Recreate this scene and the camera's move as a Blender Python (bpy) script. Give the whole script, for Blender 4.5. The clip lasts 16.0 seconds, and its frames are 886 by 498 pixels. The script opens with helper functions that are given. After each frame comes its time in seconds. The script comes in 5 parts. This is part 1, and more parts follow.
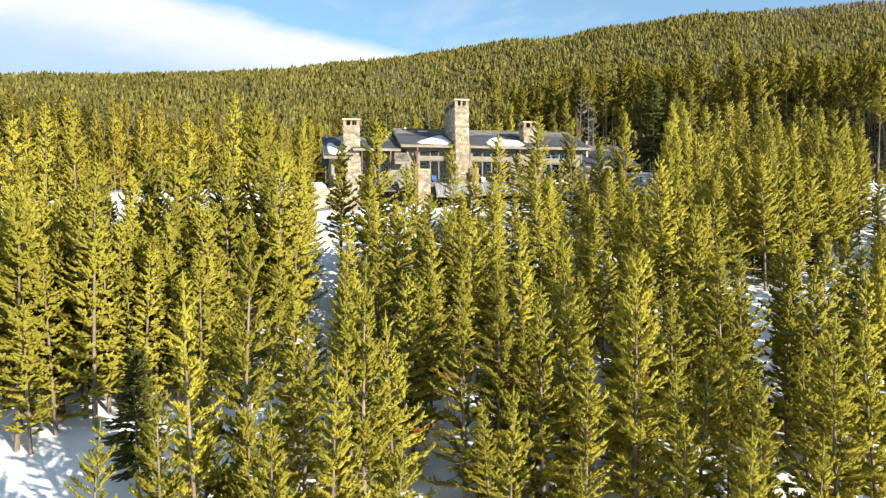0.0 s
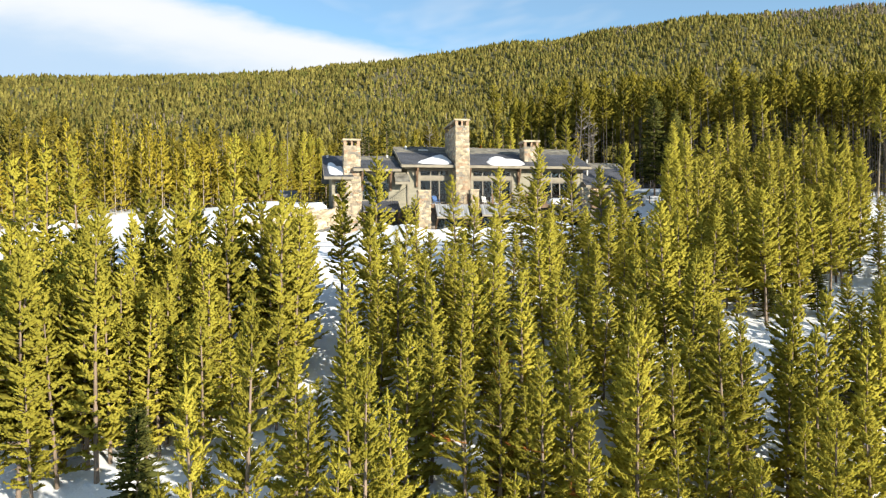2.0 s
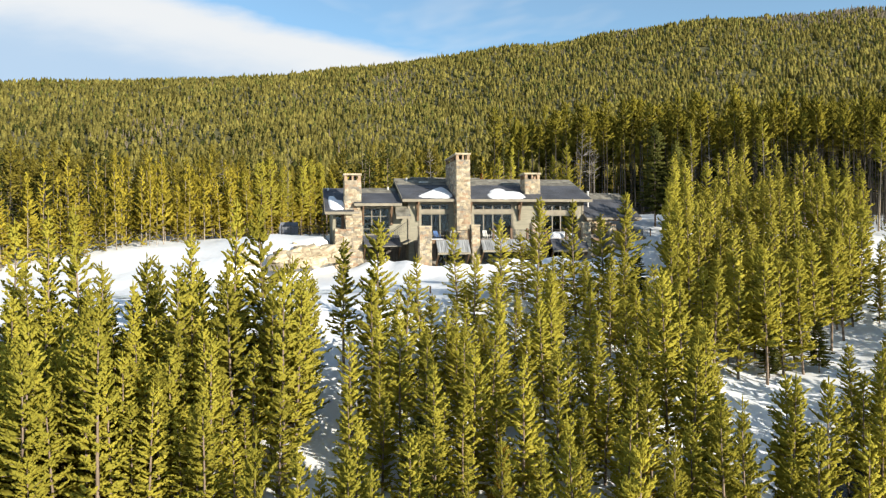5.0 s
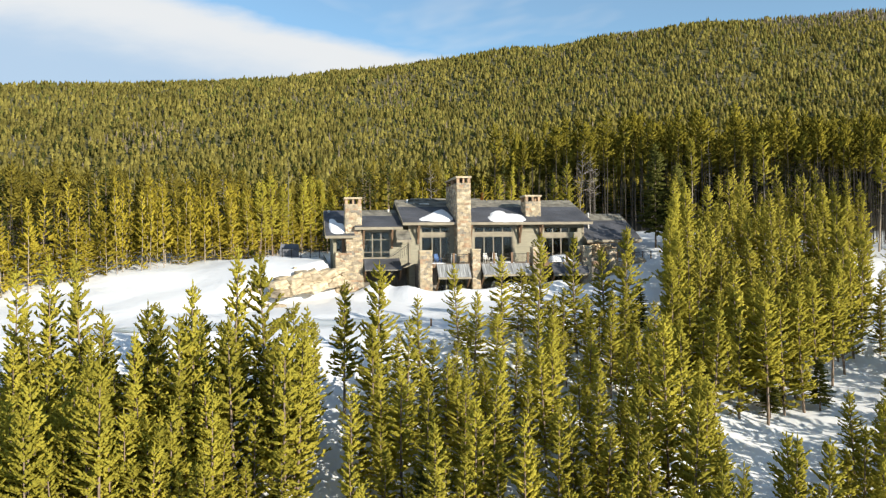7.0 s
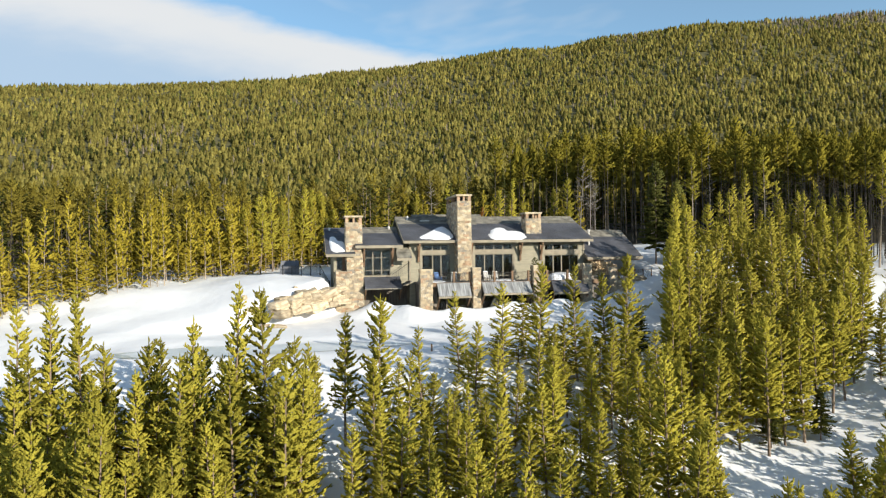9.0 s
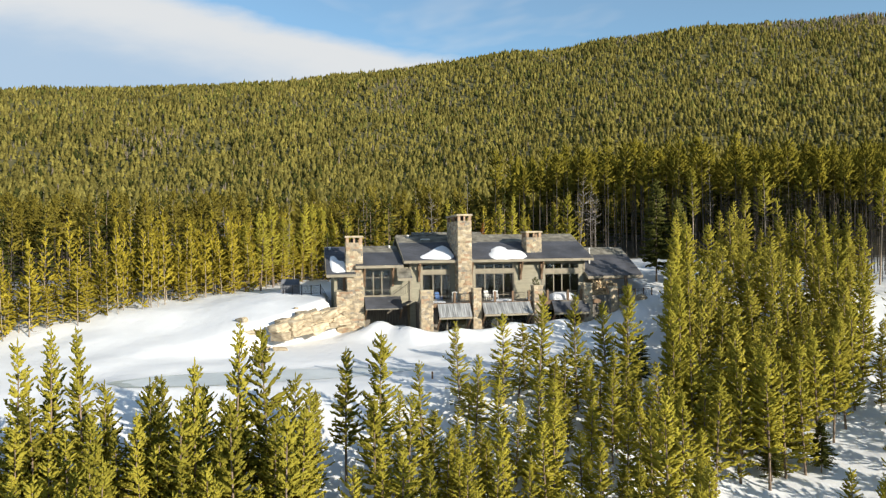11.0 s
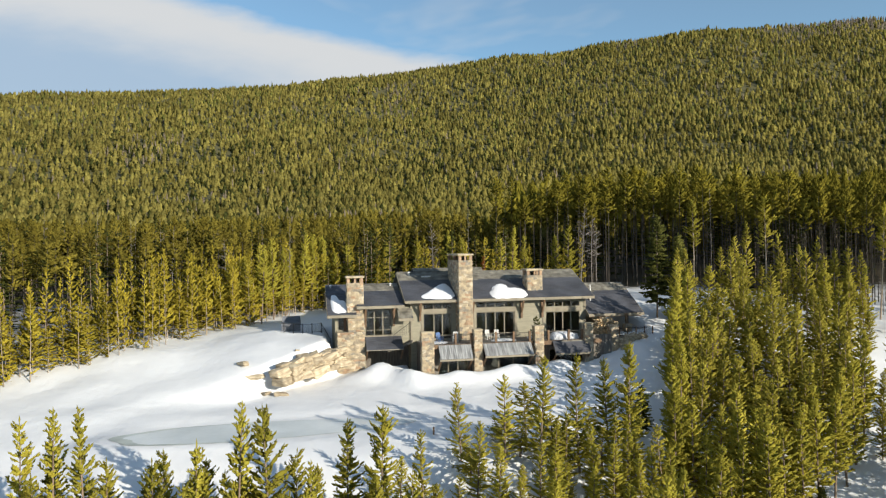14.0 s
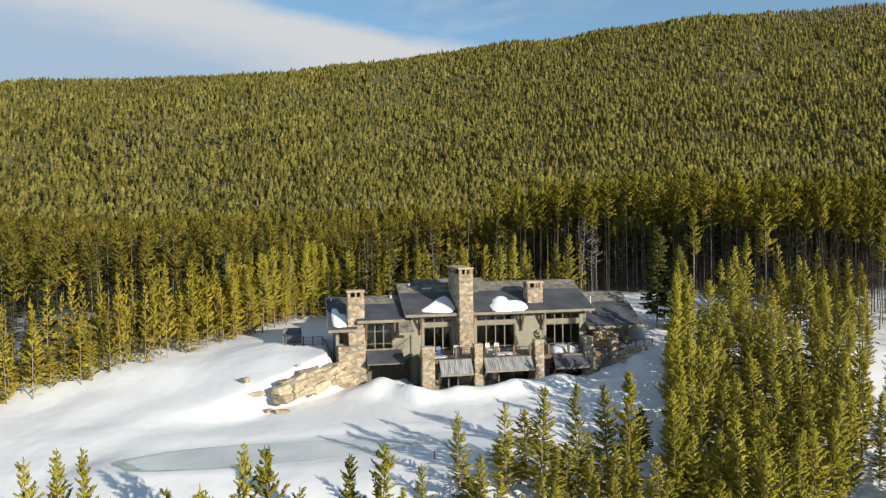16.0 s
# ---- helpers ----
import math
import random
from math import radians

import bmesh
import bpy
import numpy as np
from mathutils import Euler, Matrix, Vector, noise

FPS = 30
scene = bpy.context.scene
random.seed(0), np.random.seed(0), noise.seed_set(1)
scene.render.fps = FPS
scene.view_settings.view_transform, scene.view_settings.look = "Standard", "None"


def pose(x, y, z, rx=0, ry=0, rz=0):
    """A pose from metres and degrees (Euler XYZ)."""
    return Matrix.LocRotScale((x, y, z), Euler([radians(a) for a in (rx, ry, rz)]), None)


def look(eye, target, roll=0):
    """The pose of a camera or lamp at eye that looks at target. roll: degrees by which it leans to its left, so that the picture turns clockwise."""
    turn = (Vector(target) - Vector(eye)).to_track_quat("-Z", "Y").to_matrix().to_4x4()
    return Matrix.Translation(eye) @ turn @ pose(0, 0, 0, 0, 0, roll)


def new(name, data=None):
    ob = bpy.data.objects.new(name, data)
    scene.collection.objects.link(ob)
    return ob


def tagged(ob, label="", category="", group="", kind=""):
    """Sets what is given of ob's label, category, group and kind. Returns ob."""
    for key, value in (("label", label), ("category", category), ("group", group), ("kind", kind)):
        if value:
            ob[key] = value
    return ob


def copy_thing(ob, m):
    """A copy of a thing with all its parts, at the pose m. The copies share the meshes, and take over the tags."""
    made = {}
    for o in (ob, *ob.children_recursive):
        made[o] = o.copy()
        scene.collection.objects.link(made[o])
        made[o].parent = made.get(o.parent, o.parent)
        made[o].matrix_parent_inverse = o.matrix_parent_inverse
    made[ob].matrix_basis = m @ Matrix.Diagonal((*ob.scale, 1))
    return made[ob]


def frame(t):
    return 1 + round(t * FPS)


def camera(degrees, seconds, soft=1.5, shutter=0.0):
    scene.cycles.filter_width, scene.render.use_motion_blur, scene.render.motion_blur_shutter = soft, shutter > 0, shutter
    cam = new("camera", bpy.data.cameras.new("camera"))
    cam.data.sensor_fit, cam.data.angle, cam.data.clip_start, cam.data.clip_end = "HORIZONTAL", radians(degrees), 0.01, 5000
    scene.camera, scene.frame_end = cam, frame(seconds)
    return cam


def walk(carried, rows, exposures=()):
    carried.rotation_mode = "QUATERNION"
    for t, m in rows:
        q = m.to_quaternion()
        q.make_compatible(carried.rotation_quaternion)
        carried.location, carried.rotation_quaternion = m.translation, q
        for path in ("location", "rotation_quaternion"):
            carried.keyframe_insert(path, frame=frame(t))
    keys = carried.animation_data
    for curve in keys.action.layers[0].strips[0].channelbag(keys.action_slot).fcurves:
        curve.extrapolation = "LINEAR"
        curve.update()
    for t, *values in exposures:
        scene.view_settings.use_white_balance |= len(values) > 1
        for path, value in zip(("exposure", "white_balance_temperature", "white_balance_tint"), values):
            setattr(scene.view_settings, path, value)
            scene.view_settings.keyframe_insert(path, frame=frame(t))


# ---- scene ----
EXPO, SKY, SUN, CLOUD = 0.334, 0.0862, 5.0, 6.3      # exposure in stops, strengths of sky, sun and cloud
# ---- the camera: a drone that climbs straight up in front of the house ----
cam = camera(65.5, 16.0, soft=1.25)
CLIMB = [(0, 0.0, 0), (0.5, 0.53, 0), (1, 1.1, 0), (1.5, 1.68, 0), (2, 2.26, 0), (2.5, 2.82, 0), (3, 3.38, 0), (3.5, 3.97, 0),
         (4, 4.64, 0), (4.5, 5.36, 0), (5.2, 6.41, 0), (6, 7.53, 0), (6.5, 8.17, 0), (7, 8.75, 0), (7.5, 9.29, 0), (8, 9.8, 0), (8.5, 10.3, 0),
         (9, 10.79, 0), (9.5, 11.3, 0), (10.3, 12.18, 0), (11, 13.03, 0), (11.5, 13.68, 0), (12, 14.36, 0), (12.5, 15.05, 0), (13, 15.79, 0), (13.5, 16.62, 0),
         (14, 17.52, 0), (14.5, 18.44, 0), (15, 19.31, -0.05), (15.5, 20.1, -0.48), (16, 20.85, -1.29)]
ROLL = -0.72
walk(cam, [(t, look((0.011 * (20.85 - z), 0, z), (0.011 * (20.85 - z), 100, z + 100 * math.tan(radians(p))), ROLL)) for t, z, p in CLIMB],
     exposures=[(0, EXPO + 0.62), (4, EXPO + 0.46), (8.5, EXPO + 0.30), (12.5, EXPO + 0.14), (16, EXPO)])

# ---- world and sun: low winter sun from the right, a cloud bank over the ridge ----
SUN_AZ, SUN_EL = 133.0, 16.5      # degrees clockwise from +y, degrees above the horizon
world = bpy.data.worlds.new("world")
scene.world = world
world.use_nodes = True
wn, wl = world.node_tree.nodes, world.node_tree.links
wn.clear()


def wnode(kind, **values):
    n = wn.new(kind)
    for key, v in values.items():
        n.inputs[key].default_value = v
    return n


def wmath(op, a, b=None, c=None):
    n = wn.new("ShaderNodeMath")
    n.operation = op
    for i, v in enumerate((a, b, c)):
        if v is None:
            continue
        if isinstance(v, (int, float)):
            n.inputs[i].default_value = v
        else:
            wl.new(v, n.inputs[i])
    return n.outputs[0]


sky = wn.new("ShaderNodeTexSky")
sky.sky_type, sky.sun_disc = "NISHITA", False
sky.sun_elevation, sky.sun_rotation = radians(SUN_EL), radians(SUN_AZ)
sky.altitude, sky.dust_density, sky.ozone_density, sky.air_density = 2200, 0.6, 1.2, 1.0
wco = wn.new("ShaderNodeTexCoord")
wsep = wn.new("ShaderNodeSeparateXYZ")
wl.new(wco.outputs["Generated"], wsep.inputs[0])
dx, dy, dz = wsep.outputs
flat = wmath("MAXIMUM", wmath("ABSOLUTE", dy), 0.05)
az = wmath("DIVIDE", dx, flat)
el = wmath("DIVIDE", dz, flat)
wcomb = wn.new("ShaderNodeCombineXYZ")
wl.new(az, wcomb.inputs[0]), wl.new(wmath("MULTIPLY", el, 3.0), wcomb.inputs[1])
n1 = wnode("ShaderNodeTexNoise", Scale=3.2, Detail=7.0, Roughness=0.55)
wl.new(wcomb.outputs[0], n1.inputs["Vector"])
n2 = wnode("ShaderNodeTexNoise", Scale=1.3, Detail=5.0, Roughness=0.6, Distortion=0.6)
wl.new(wcomb.outputs[0], n2.inputs["Vector"])
# the bank's upper edge falls from left to right; streaks of thin cloud above it
edge = wmath("MULTIPLY_ADD", az, -0.23, 0.291)
depth = wmath("SUBTRACT", edge, el)
depth = wmath("MULTIPLY_ADD", wmath("SUBTRACT", n1.outputs[0], 0.5), 0.11, depth)
mr = wn.new("ShaderNodeMapRange")
mr.interpolation_type = "SMOOTHSTEP"
mr.inputs["From Min"].default_value, mr.inputs["From Max"].default_value = -0.010, 0.035
wl.new(depth, mr.inputs[0])
mr2 = wn.new("ShaderNodeMapRange")
mr2.interpolation_type = "SMOOTHSTEP"
mr2.inputs["From Min"].default_value, mr2.inputs["From Max"].default_value = 0.44, 0.72
mr2.inputs["To Max"].default_value = 0.6
wl.new(n2.outputs[0], mr2.inputs[0])
cover = wmath("MAXIMUM", wmath("MAXIMUM", wmath("MULTIPLY", mr.outputs[0], 0.93), mr2.outputs[0]), 0.16)
# white along the bank's upper edge, blue-grey and thinner below
shade = wn.new("ShaderNodeMapRange")
shade.interpolation_type = "SMOOTHSTEP"
shade.inputs["From Min"].default_value, shade.inputs["From Max"].default_value = 0.14, 0.05
wl.new(wmath("MULTIPLY_ADD", wmath("SUBTRACT", n2.outputs[0], 0.5), 0.12, depth), shade.inputs[0])
cloud = wn.new("ShaderNodeMix")
cloud.data_type = "RGBA"
cloud.inputs["A"].default_value, cloud.inputs["B"].default_value = (*[c * CLOUD for c in (0.58, 0.74, 0.93)], 1), (*[c * CLOUD for c in (1.0, 1.0, 0.99)], 1)
wl.new(shade.outputs[0], cloud.inputs["Factor"])
balance = wn.new("ShaderNodeMix")      # the camera's cooler balance in the sky
balance.data_type, balance.blend_type = "RGBA", "MULTIPLY"
balance.inputs["Factor"].default_value, balance.inputs["B"].default_value = 1.0, (0.88, 1.40, 1.48, 1)
wl.new(sky.outputs[0], balance.inputs["A"])
wmix = wn.new("ShaderNodeMix")
wmix.data_type = "RGBA"
wl.new(cover, wmix.inputs["Factor"]), wl.new(balance.outputs["Result"], wmix.inputs["A"]), wl.new(cloud.outputs["Result"], wmix.inputs["B"])
bg = wnode("ShaderNodeBackground", Strength=SKY)
wout = wn.new("ShaderNodeOutputWorld")
wl.new(wmix.outputs["Result"], bg.inputs[0]), wl.new(bg.outputs[0], wout.inputs[0])

sun = new("sun", bpy.data.lights.new("sun", "SUN"))
sun.data.energy, sun.data.angle, sun.data.color = SUN, radians(0.53), (1.0, 0.925, 0.79)
sa, se = radians(SUN_AZ), radians(SUN_EL)
SUN_WAY = Vector((math.sin(sa) * math.cos(se), math.cos(sa) * math.cos(se), math.sin(se)))
sun.matrix_world = look(SUN_WAY * 300, (0, 0, 0))

# ---- materials ----
def material(name, base, rough=0.8, vary=0.25, scale=2.0, fine=30.0, bump=0.15, metal=0.0, hue=None, island=0.0, each=0.0, spec=0.4, stretch=(1, 1, 1)):
    """A surface with blotches at one scale, grain at a finer one, relief, and a random shift for each object or piece."""
    m = bpy.data.materials.new(name)
    m.use_nodes = True
    n, l = m.node_tree.nodes, m.node_tree.links
    b = n["Principled BSDF"]
    b.inputs["Roughness"].default_value, b.inputs["Metallic"].default_value = rough, metal
    b.inputs["Specular IOR Level"].default_value = spec
    co = n.new("ShaderNodeTexCoord")
    mp = n.new("ShaderNodeMapping")
    mp.inputs["Scale"].default_value = stretch
    l.new(co.outputs["Object"], mp.inputs[0])
    big, small = n.new("ShaderNodeTexNoise"), n.new("ShaderNodeTexNoise")
    big.inputs["Scale"].default_value, big.inputs["Detail"].default_value = scale, 4
    small.inputs["Scale"].default_value, small.inputs["Detail"].default_value = fine, 3
    l.new(mp.outputs[0], big.inputs["Vector"]), l.new(mp.outputs[0], small.inputs["Vector"])
    ramp = n.new("ShaderNodeMix")
    ramp.data_type = "RGBA"
    dark = hue or tuple(c * (1 - vary) for c in base)
    ramp.inputs["A"].default_value, ramp.inputs["B"].default_value = (*dark, 1), (*[min(1, c * (1 + vary * 0.6)) for c in base], 1)
    mr = n.new("ShaderNodeMapRange")
    mr.inputs["From Min"].default_value, mr.inputs["From Max"].default_value = 0.32, 0.68
    l.new(big.outputs[0], mr.inputs[0])
    l.new(mr.outputs[0], ramp.inputs["Factor"])
    hsv = n.new("ShaderNodeHueSaturation")
    l.new(ramp.outputs["Result"], hsv.inputs["Color"])
    value = n.new("ShaderNodeMath")
    value.operation, value.inputs[1].default_value, value.inputs[2].default_value = "MULTIPLY_ADD", 0.5 * vary, 1 - 0.25 * vary
    l.new(small.outputs[0], value.inputs[0])
    last = value.outputs[0]
    for amount, source in ((island, ("ShaderNodeNewGeometry", "Random Per Island")), (each, ("ShaderNodeObjectInfo", "Random"))):
        if amount:
            g = n.new(source[0])
            add = n.new("ShaderNodeMath")
            add.operation, add.inputs[1].default_value, add.inputs[2].default_value = "MULTIPLY_ADD", 2 * amount, 1 - amount
            l.new(g.outputs[source[1]], add.inputs[0])
            mul = n.new("ShaderNodeMath")
            mul.operation = "MULTIPLY"
            l.new(last, mul.inputs[0]), l.new(add.outputs[0], mul.inputs[1])
            last = mul.outputs[0]
    l.new(last, hsv.inputs["Value"])
    l.new(hsv.outputs[0], b.inputs["Base Color"])
    if bump:
        bp = n.new("ShaderNodeBump")
        bp.inputs["Strength"].default_value, bp.inputs["Distance"].default_value = bump, 0.05
        l.new(small.outputs[0], bp.inputs["Height"]), l.new(bp.outputs[0], b.inputs["Normal"])
    return m


def needles(name, base, tip, through_light=0.34, each=0.28, patch=0.0):
    """Foliage: diffuse with light passing through, each tree and each tuft a little different."""
    m = bpy.data.materials.new(name)
    m.use_nodes = True
    n, l = m.node_tree.nodes, m.node_tree.links
    n.clear()
    out, mix = n.new("ShaderNodeOutputMaterial"), n.new("ShaderNodeMixShader")
    d, t = n.new("ShaderNodeBsdfDiffuse"), n.new("ShaderNodeBsdfTranslucent")
    geo, info = n.new("ShaderNodeNewGeometry"), n.new("ShaderNodeObjectInfo")
    col = n.new("ShaderNodeMix")
    col.data_type = "RGBA"
    col.inputs["A"].default_value, col.inputs["B"].default_value = (*base, 1), (*tip, 1)
    add = n.new("ShaderNodeMath")
    add.operation, add.inputs[1].default_value = "MULTIPLY_ADD", 0.4
    half = n.new("ShaderNodeMath")
    half.operation, half.inputs[1].default_value = "MULTIPLY", 0.6
    l.new(geo.outputs["Random Per Island"], add.inputs[0])
    l.new(info.outputs["Random"], half.inputs[0]), l.new(half.outputs[0], add.inputs[2])
    l.new(add.outputs[0], col.inputs["Factor"])
    if patch:      # whole trees of a joined mass differ by where they stand
        co, tex = n.new("ShaderNodeTexCoord"), n.new("ShaderNodeTexNoise")
        tex.inputs["Scale"].default_value, tex.inputs["Detail"].default_value = patch, 3
        l.new(co.outputs["Object"], tex.inputs["Vector"])
        wide = n.new("ShaderNodeMapRange")
        wide.inputs["From Min"].default_value, wide.inputs["From Max"].default_value = 0.3, 0.7
        l.new(tex.outputs[0], wide.inputs[0]), l.new(wide.outputs[0], half.inputs[0])
    hsv = n.new("ShaderNodeHueSaturation")
    val = n.new("ShaderNodeMath")
    val.operation, val.inputs[1].default_value, val.inputs[2].default_value = "MULTIPLY_ADD", 2 * each, 1 - each
    if patch:
        tex2, wide2 = n.new("ShaderNodeTexNoise"), n.new("ShaderNodeMapRange")
        tex2.inputs["Scale"].default_value, tex2.inputs["Detail"].default_value = patch * 3.5, 1
        wide2.inputs["From Min"].default_value, wide2.inputs["From Max"].default_value = 0.32, 0.68
        l.new(co.outputs["Object"], tex2.inputs["Vector"]), l.new(tex2.outputs[0], wide2.inputs[0]), l.new(wide2.outputs[0], val.inputs[0])
    else:
        l.new(info.outputs["Random"], val.inputs[0])
    l.new(val.outputs[0], hsv.inputs["Value"])
    l.new(col.outputs["Result"], hsv.inputs["Color"])
    l.new(hsv.outputs[0], d.inputs[0]), l.new(hsv.outputs[0], t.inputs[0])
    mix.inputs[0].default_value = through_light
    l.new(d.outputs[0], mix.inputs[1]), l.new(t.outputs[0], mix.inputs[2]), l.new(mix.outputs[0], out.inputs[0])
    return m


M_PINE = needles("pine_needles", (0.36, 0.322, 0.049), (0.50, 0.435, 0.067), through_light=0.48, each=0.2)
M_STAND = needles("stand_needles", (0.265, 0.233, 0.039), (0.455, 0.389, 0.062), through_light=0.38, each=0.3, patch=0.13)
M_SPRUCE = needles("spruce_needles", (0.05, 0.06, 0.02), (0.15, 0.145, 0.035), through_light=0.25)
M_RUST = needles("dead_needles", (0.22, 0.075, 0.02), (0.30, 0.12, 0.03))
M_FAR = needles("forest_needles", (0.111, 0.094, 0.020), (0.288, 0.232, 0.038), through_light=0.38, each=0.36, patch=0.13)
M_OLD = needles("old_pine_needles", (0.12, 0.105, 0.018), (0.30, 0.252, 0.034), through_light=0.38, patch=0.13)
# hill needles paler and bluer: distance haze mixed into their colour
M_HAZY_HILL = needles("hazy_hill_needles", (0.20, 0.174, 0.051), (0.375, 0.319, 0.083), through_light=0.5, each=0.42, patch=0.035)
M_YOUNG = needles("young_pine_needles", (0.237, 0.193, 0.026), (0.465, 0.367, 0.045), through_light=0.36, each=0.34, patch=0.13)
M_BROWNED = needles("browning_needles", (0.24, 0.15, 0.025), (0.42, 0.29, 0.04), through_light=0.4)
M_PALEBARK = material("pale_young_bark", (0.36, 0.29, 0.21), 0.9, 0.35, 3, 25, 0.4, stretch=(1, 1, 0.25))
M_BARK = material("pine_bark", (0.23, 0.17, 0.12), 0.9, 0.4, 3, 25, 0.5, stretch=(1, 1, 0.25))
M_OLDBARK = material("old_grey_bark", (0.085, 0.07, 0.055), 0.9, 0.4, 3, 25, 0.4, stretch=(1, 1, 0.25))
M_GREYTREE = material("bare_grey_trees", (0.17, 0.135, 0.09), 0.9, 0.3, 0.5, 8, 0)
M_DEAD = material("grey_dead_wood", (0.24, 0.21, 0.18), 0.9, 0.3, 3, 25, 0.4, stretch=(1, 1, 0.25))


# fieldstone: tan, grey and rusty stones mixed
M_STONE = material("tan_fieldstone", (0.40, 0.31, 0.20), 0.85, 0.35, 2.5, 14, 0.6)
sn, sl = M_STONE.node_tree.nodes, M_STONE.node_tree.links
sgeo, sramp, smix = sn.new("ShaderNodeNewGeometry"), sn.new("ShaderNodeValToRGB"), sn.new("ShaderNodeMix")
sramp.color_ramp.interpolation = "CONSTANT"
for i, (at, c) in enumerate(((0.0, (0.43, 0.345, 0.222)), (0.27, (0.34, 0.28, 0.195)), (0.5, (0.49, 0.405, 0.272)), (0.68, (0.27, 0.238, 0.185)), (0.82, (0.37, 0.25, 0.155)), (0.94, (0.52, 0.45, 0.33)))):
    e = sramp.color_ramp.elements[i] if i < 2 else sramp.color_ramp.elements.new(at)
    e.position, e.color = at, (*c, 1)
smix.data_type, smix.blend_type = "RGBA", "MULTIPLY"
smix.inputs["Factor"].default_value = 1.0
sbase = sn["Principled BSDF"].inputs["Base Color"]
sgain = sn.new("ShaderNodeMix")
sgain.data_type, sgain.blend_type = "RGBA", "MULTIPLY"
sgain.inputs["Factor"].default_value, sgain.inputs["B"].default_value = 1.0, (2.5, 3.2, 5.0, 1)
sl.new(sbase.links[0].from_socket, sgain.inputs["A"])
sl.new(sgeo.outputs["Random Per Island"], sramp.inputs[0]), sl.new(sramp.outputs[0], smix.inputs["A"]), sl.new(sgain.outputs["Result"], smix.inputs["B"])
sl.new(smix.outputs["Result"], sbase)

# ---- the lie of the land ----
def smooth(a, b, x):
    t = min(1.0, max(0.0, (x - a) / (b - a)))
    return t * t * (3 - 2 * t)


def curve(xs, ys):
    """A smooth line through a few heights."""
    def f(x):
        if x <= xs[0]:
            return ys[0]
        for i in range(len(xs) - 1):
            if x < xs[i + 1]:
                m0 = (ys[i + 1] - ys[max(0, i - 1)]) / (xs[i + 1] - xs[max(0, i - 1)])
                m1 = (ys[min(len(xs) - 1, i + 2)] - ys[i]) / (xs[min(len(xs) - 1, i + 2)] - xs[i])
                h = xs[i + 1] - xs[i]
                t = (x - xs[i]) / h
                return ((2 * t ** 3 - 3 * t * t + 1) * ys[i] + (t ** 3 - 2 * t * t + t) * h * m0
                        + (3 * t * t - 2 * t ** 3) * ys[i + 1] + (t ** 3 - t * t) * h * m1)
        return ys[-1]
    return f


slope_mid = curve([-60, 0, 18, 30, 40, 47, 52, 60, 66, 72, 76, 82, 90, 110], [-26, -16.5, -12, -7.3, -3.4, 0.2, 2.2, 2.75, 2.95, 3.5, 3.9, 6.6, 8.6, 10.5])
slope_right = curve([-60, 0, 18, 30, 38, 46, 56, 66, 76, 84, 92, 110], [-26, -16.5, -12, -8.0, -5.3, -3.0, -1.0, 2.4, 5.9, 8.0, 9.8, 11.4])
slope_left = curve([-60, 0, 18, 30, 40, 50, 58, 64, 70, 76, 84, 94, 110], [-26, -16.5, -12, -7.3, -3.4, 0.6, 2.6, 3.6, 5.0, 6.7, 7.6, 7.8, 9.0])
ridge_far = curve([-1.2, -0.65, -0.57, -0.28, 0.05, 0.4, 0.64, 1.2], [600, 625, 640, 722, 790, 755, 745, 740])
ridge_high = curve([-1.2, -0.65, -0.57, -0.28, 0.03, 0.11, 0.2, 0.41, 0.53, 0.64, 1.2], [150, 163, 169, 193, 232, 242, 248.5, 259.5, 260, 265.5, 278])
hill_rise = curve([0.10, 0.14, 0.3, 0.47, 0.6, 0.8, 0.92, 1.0, 1.15, 1.6, 3.0], [0.03, 0.042, 0.10, 0.19, 0.31, 0.63, 0.86, 0.965, 0.95, 0.7, 0.5])
POND = (-10.5, 58.3, 2.58)        # centre and level
pc, ps = math.cos(radians(12)), math.sin(radians(12))
HX, HY, HANG = 0.0, 79.0, 11.5     # the house: place and turn
hc, hs = math.cos(radians(HANG)), math.sin(radians(HANG))


def house_uv(x, y):
    return (x - HX) * hc + (y - HY) * hs, -(x - HX) * hs + (y - HY) * hc


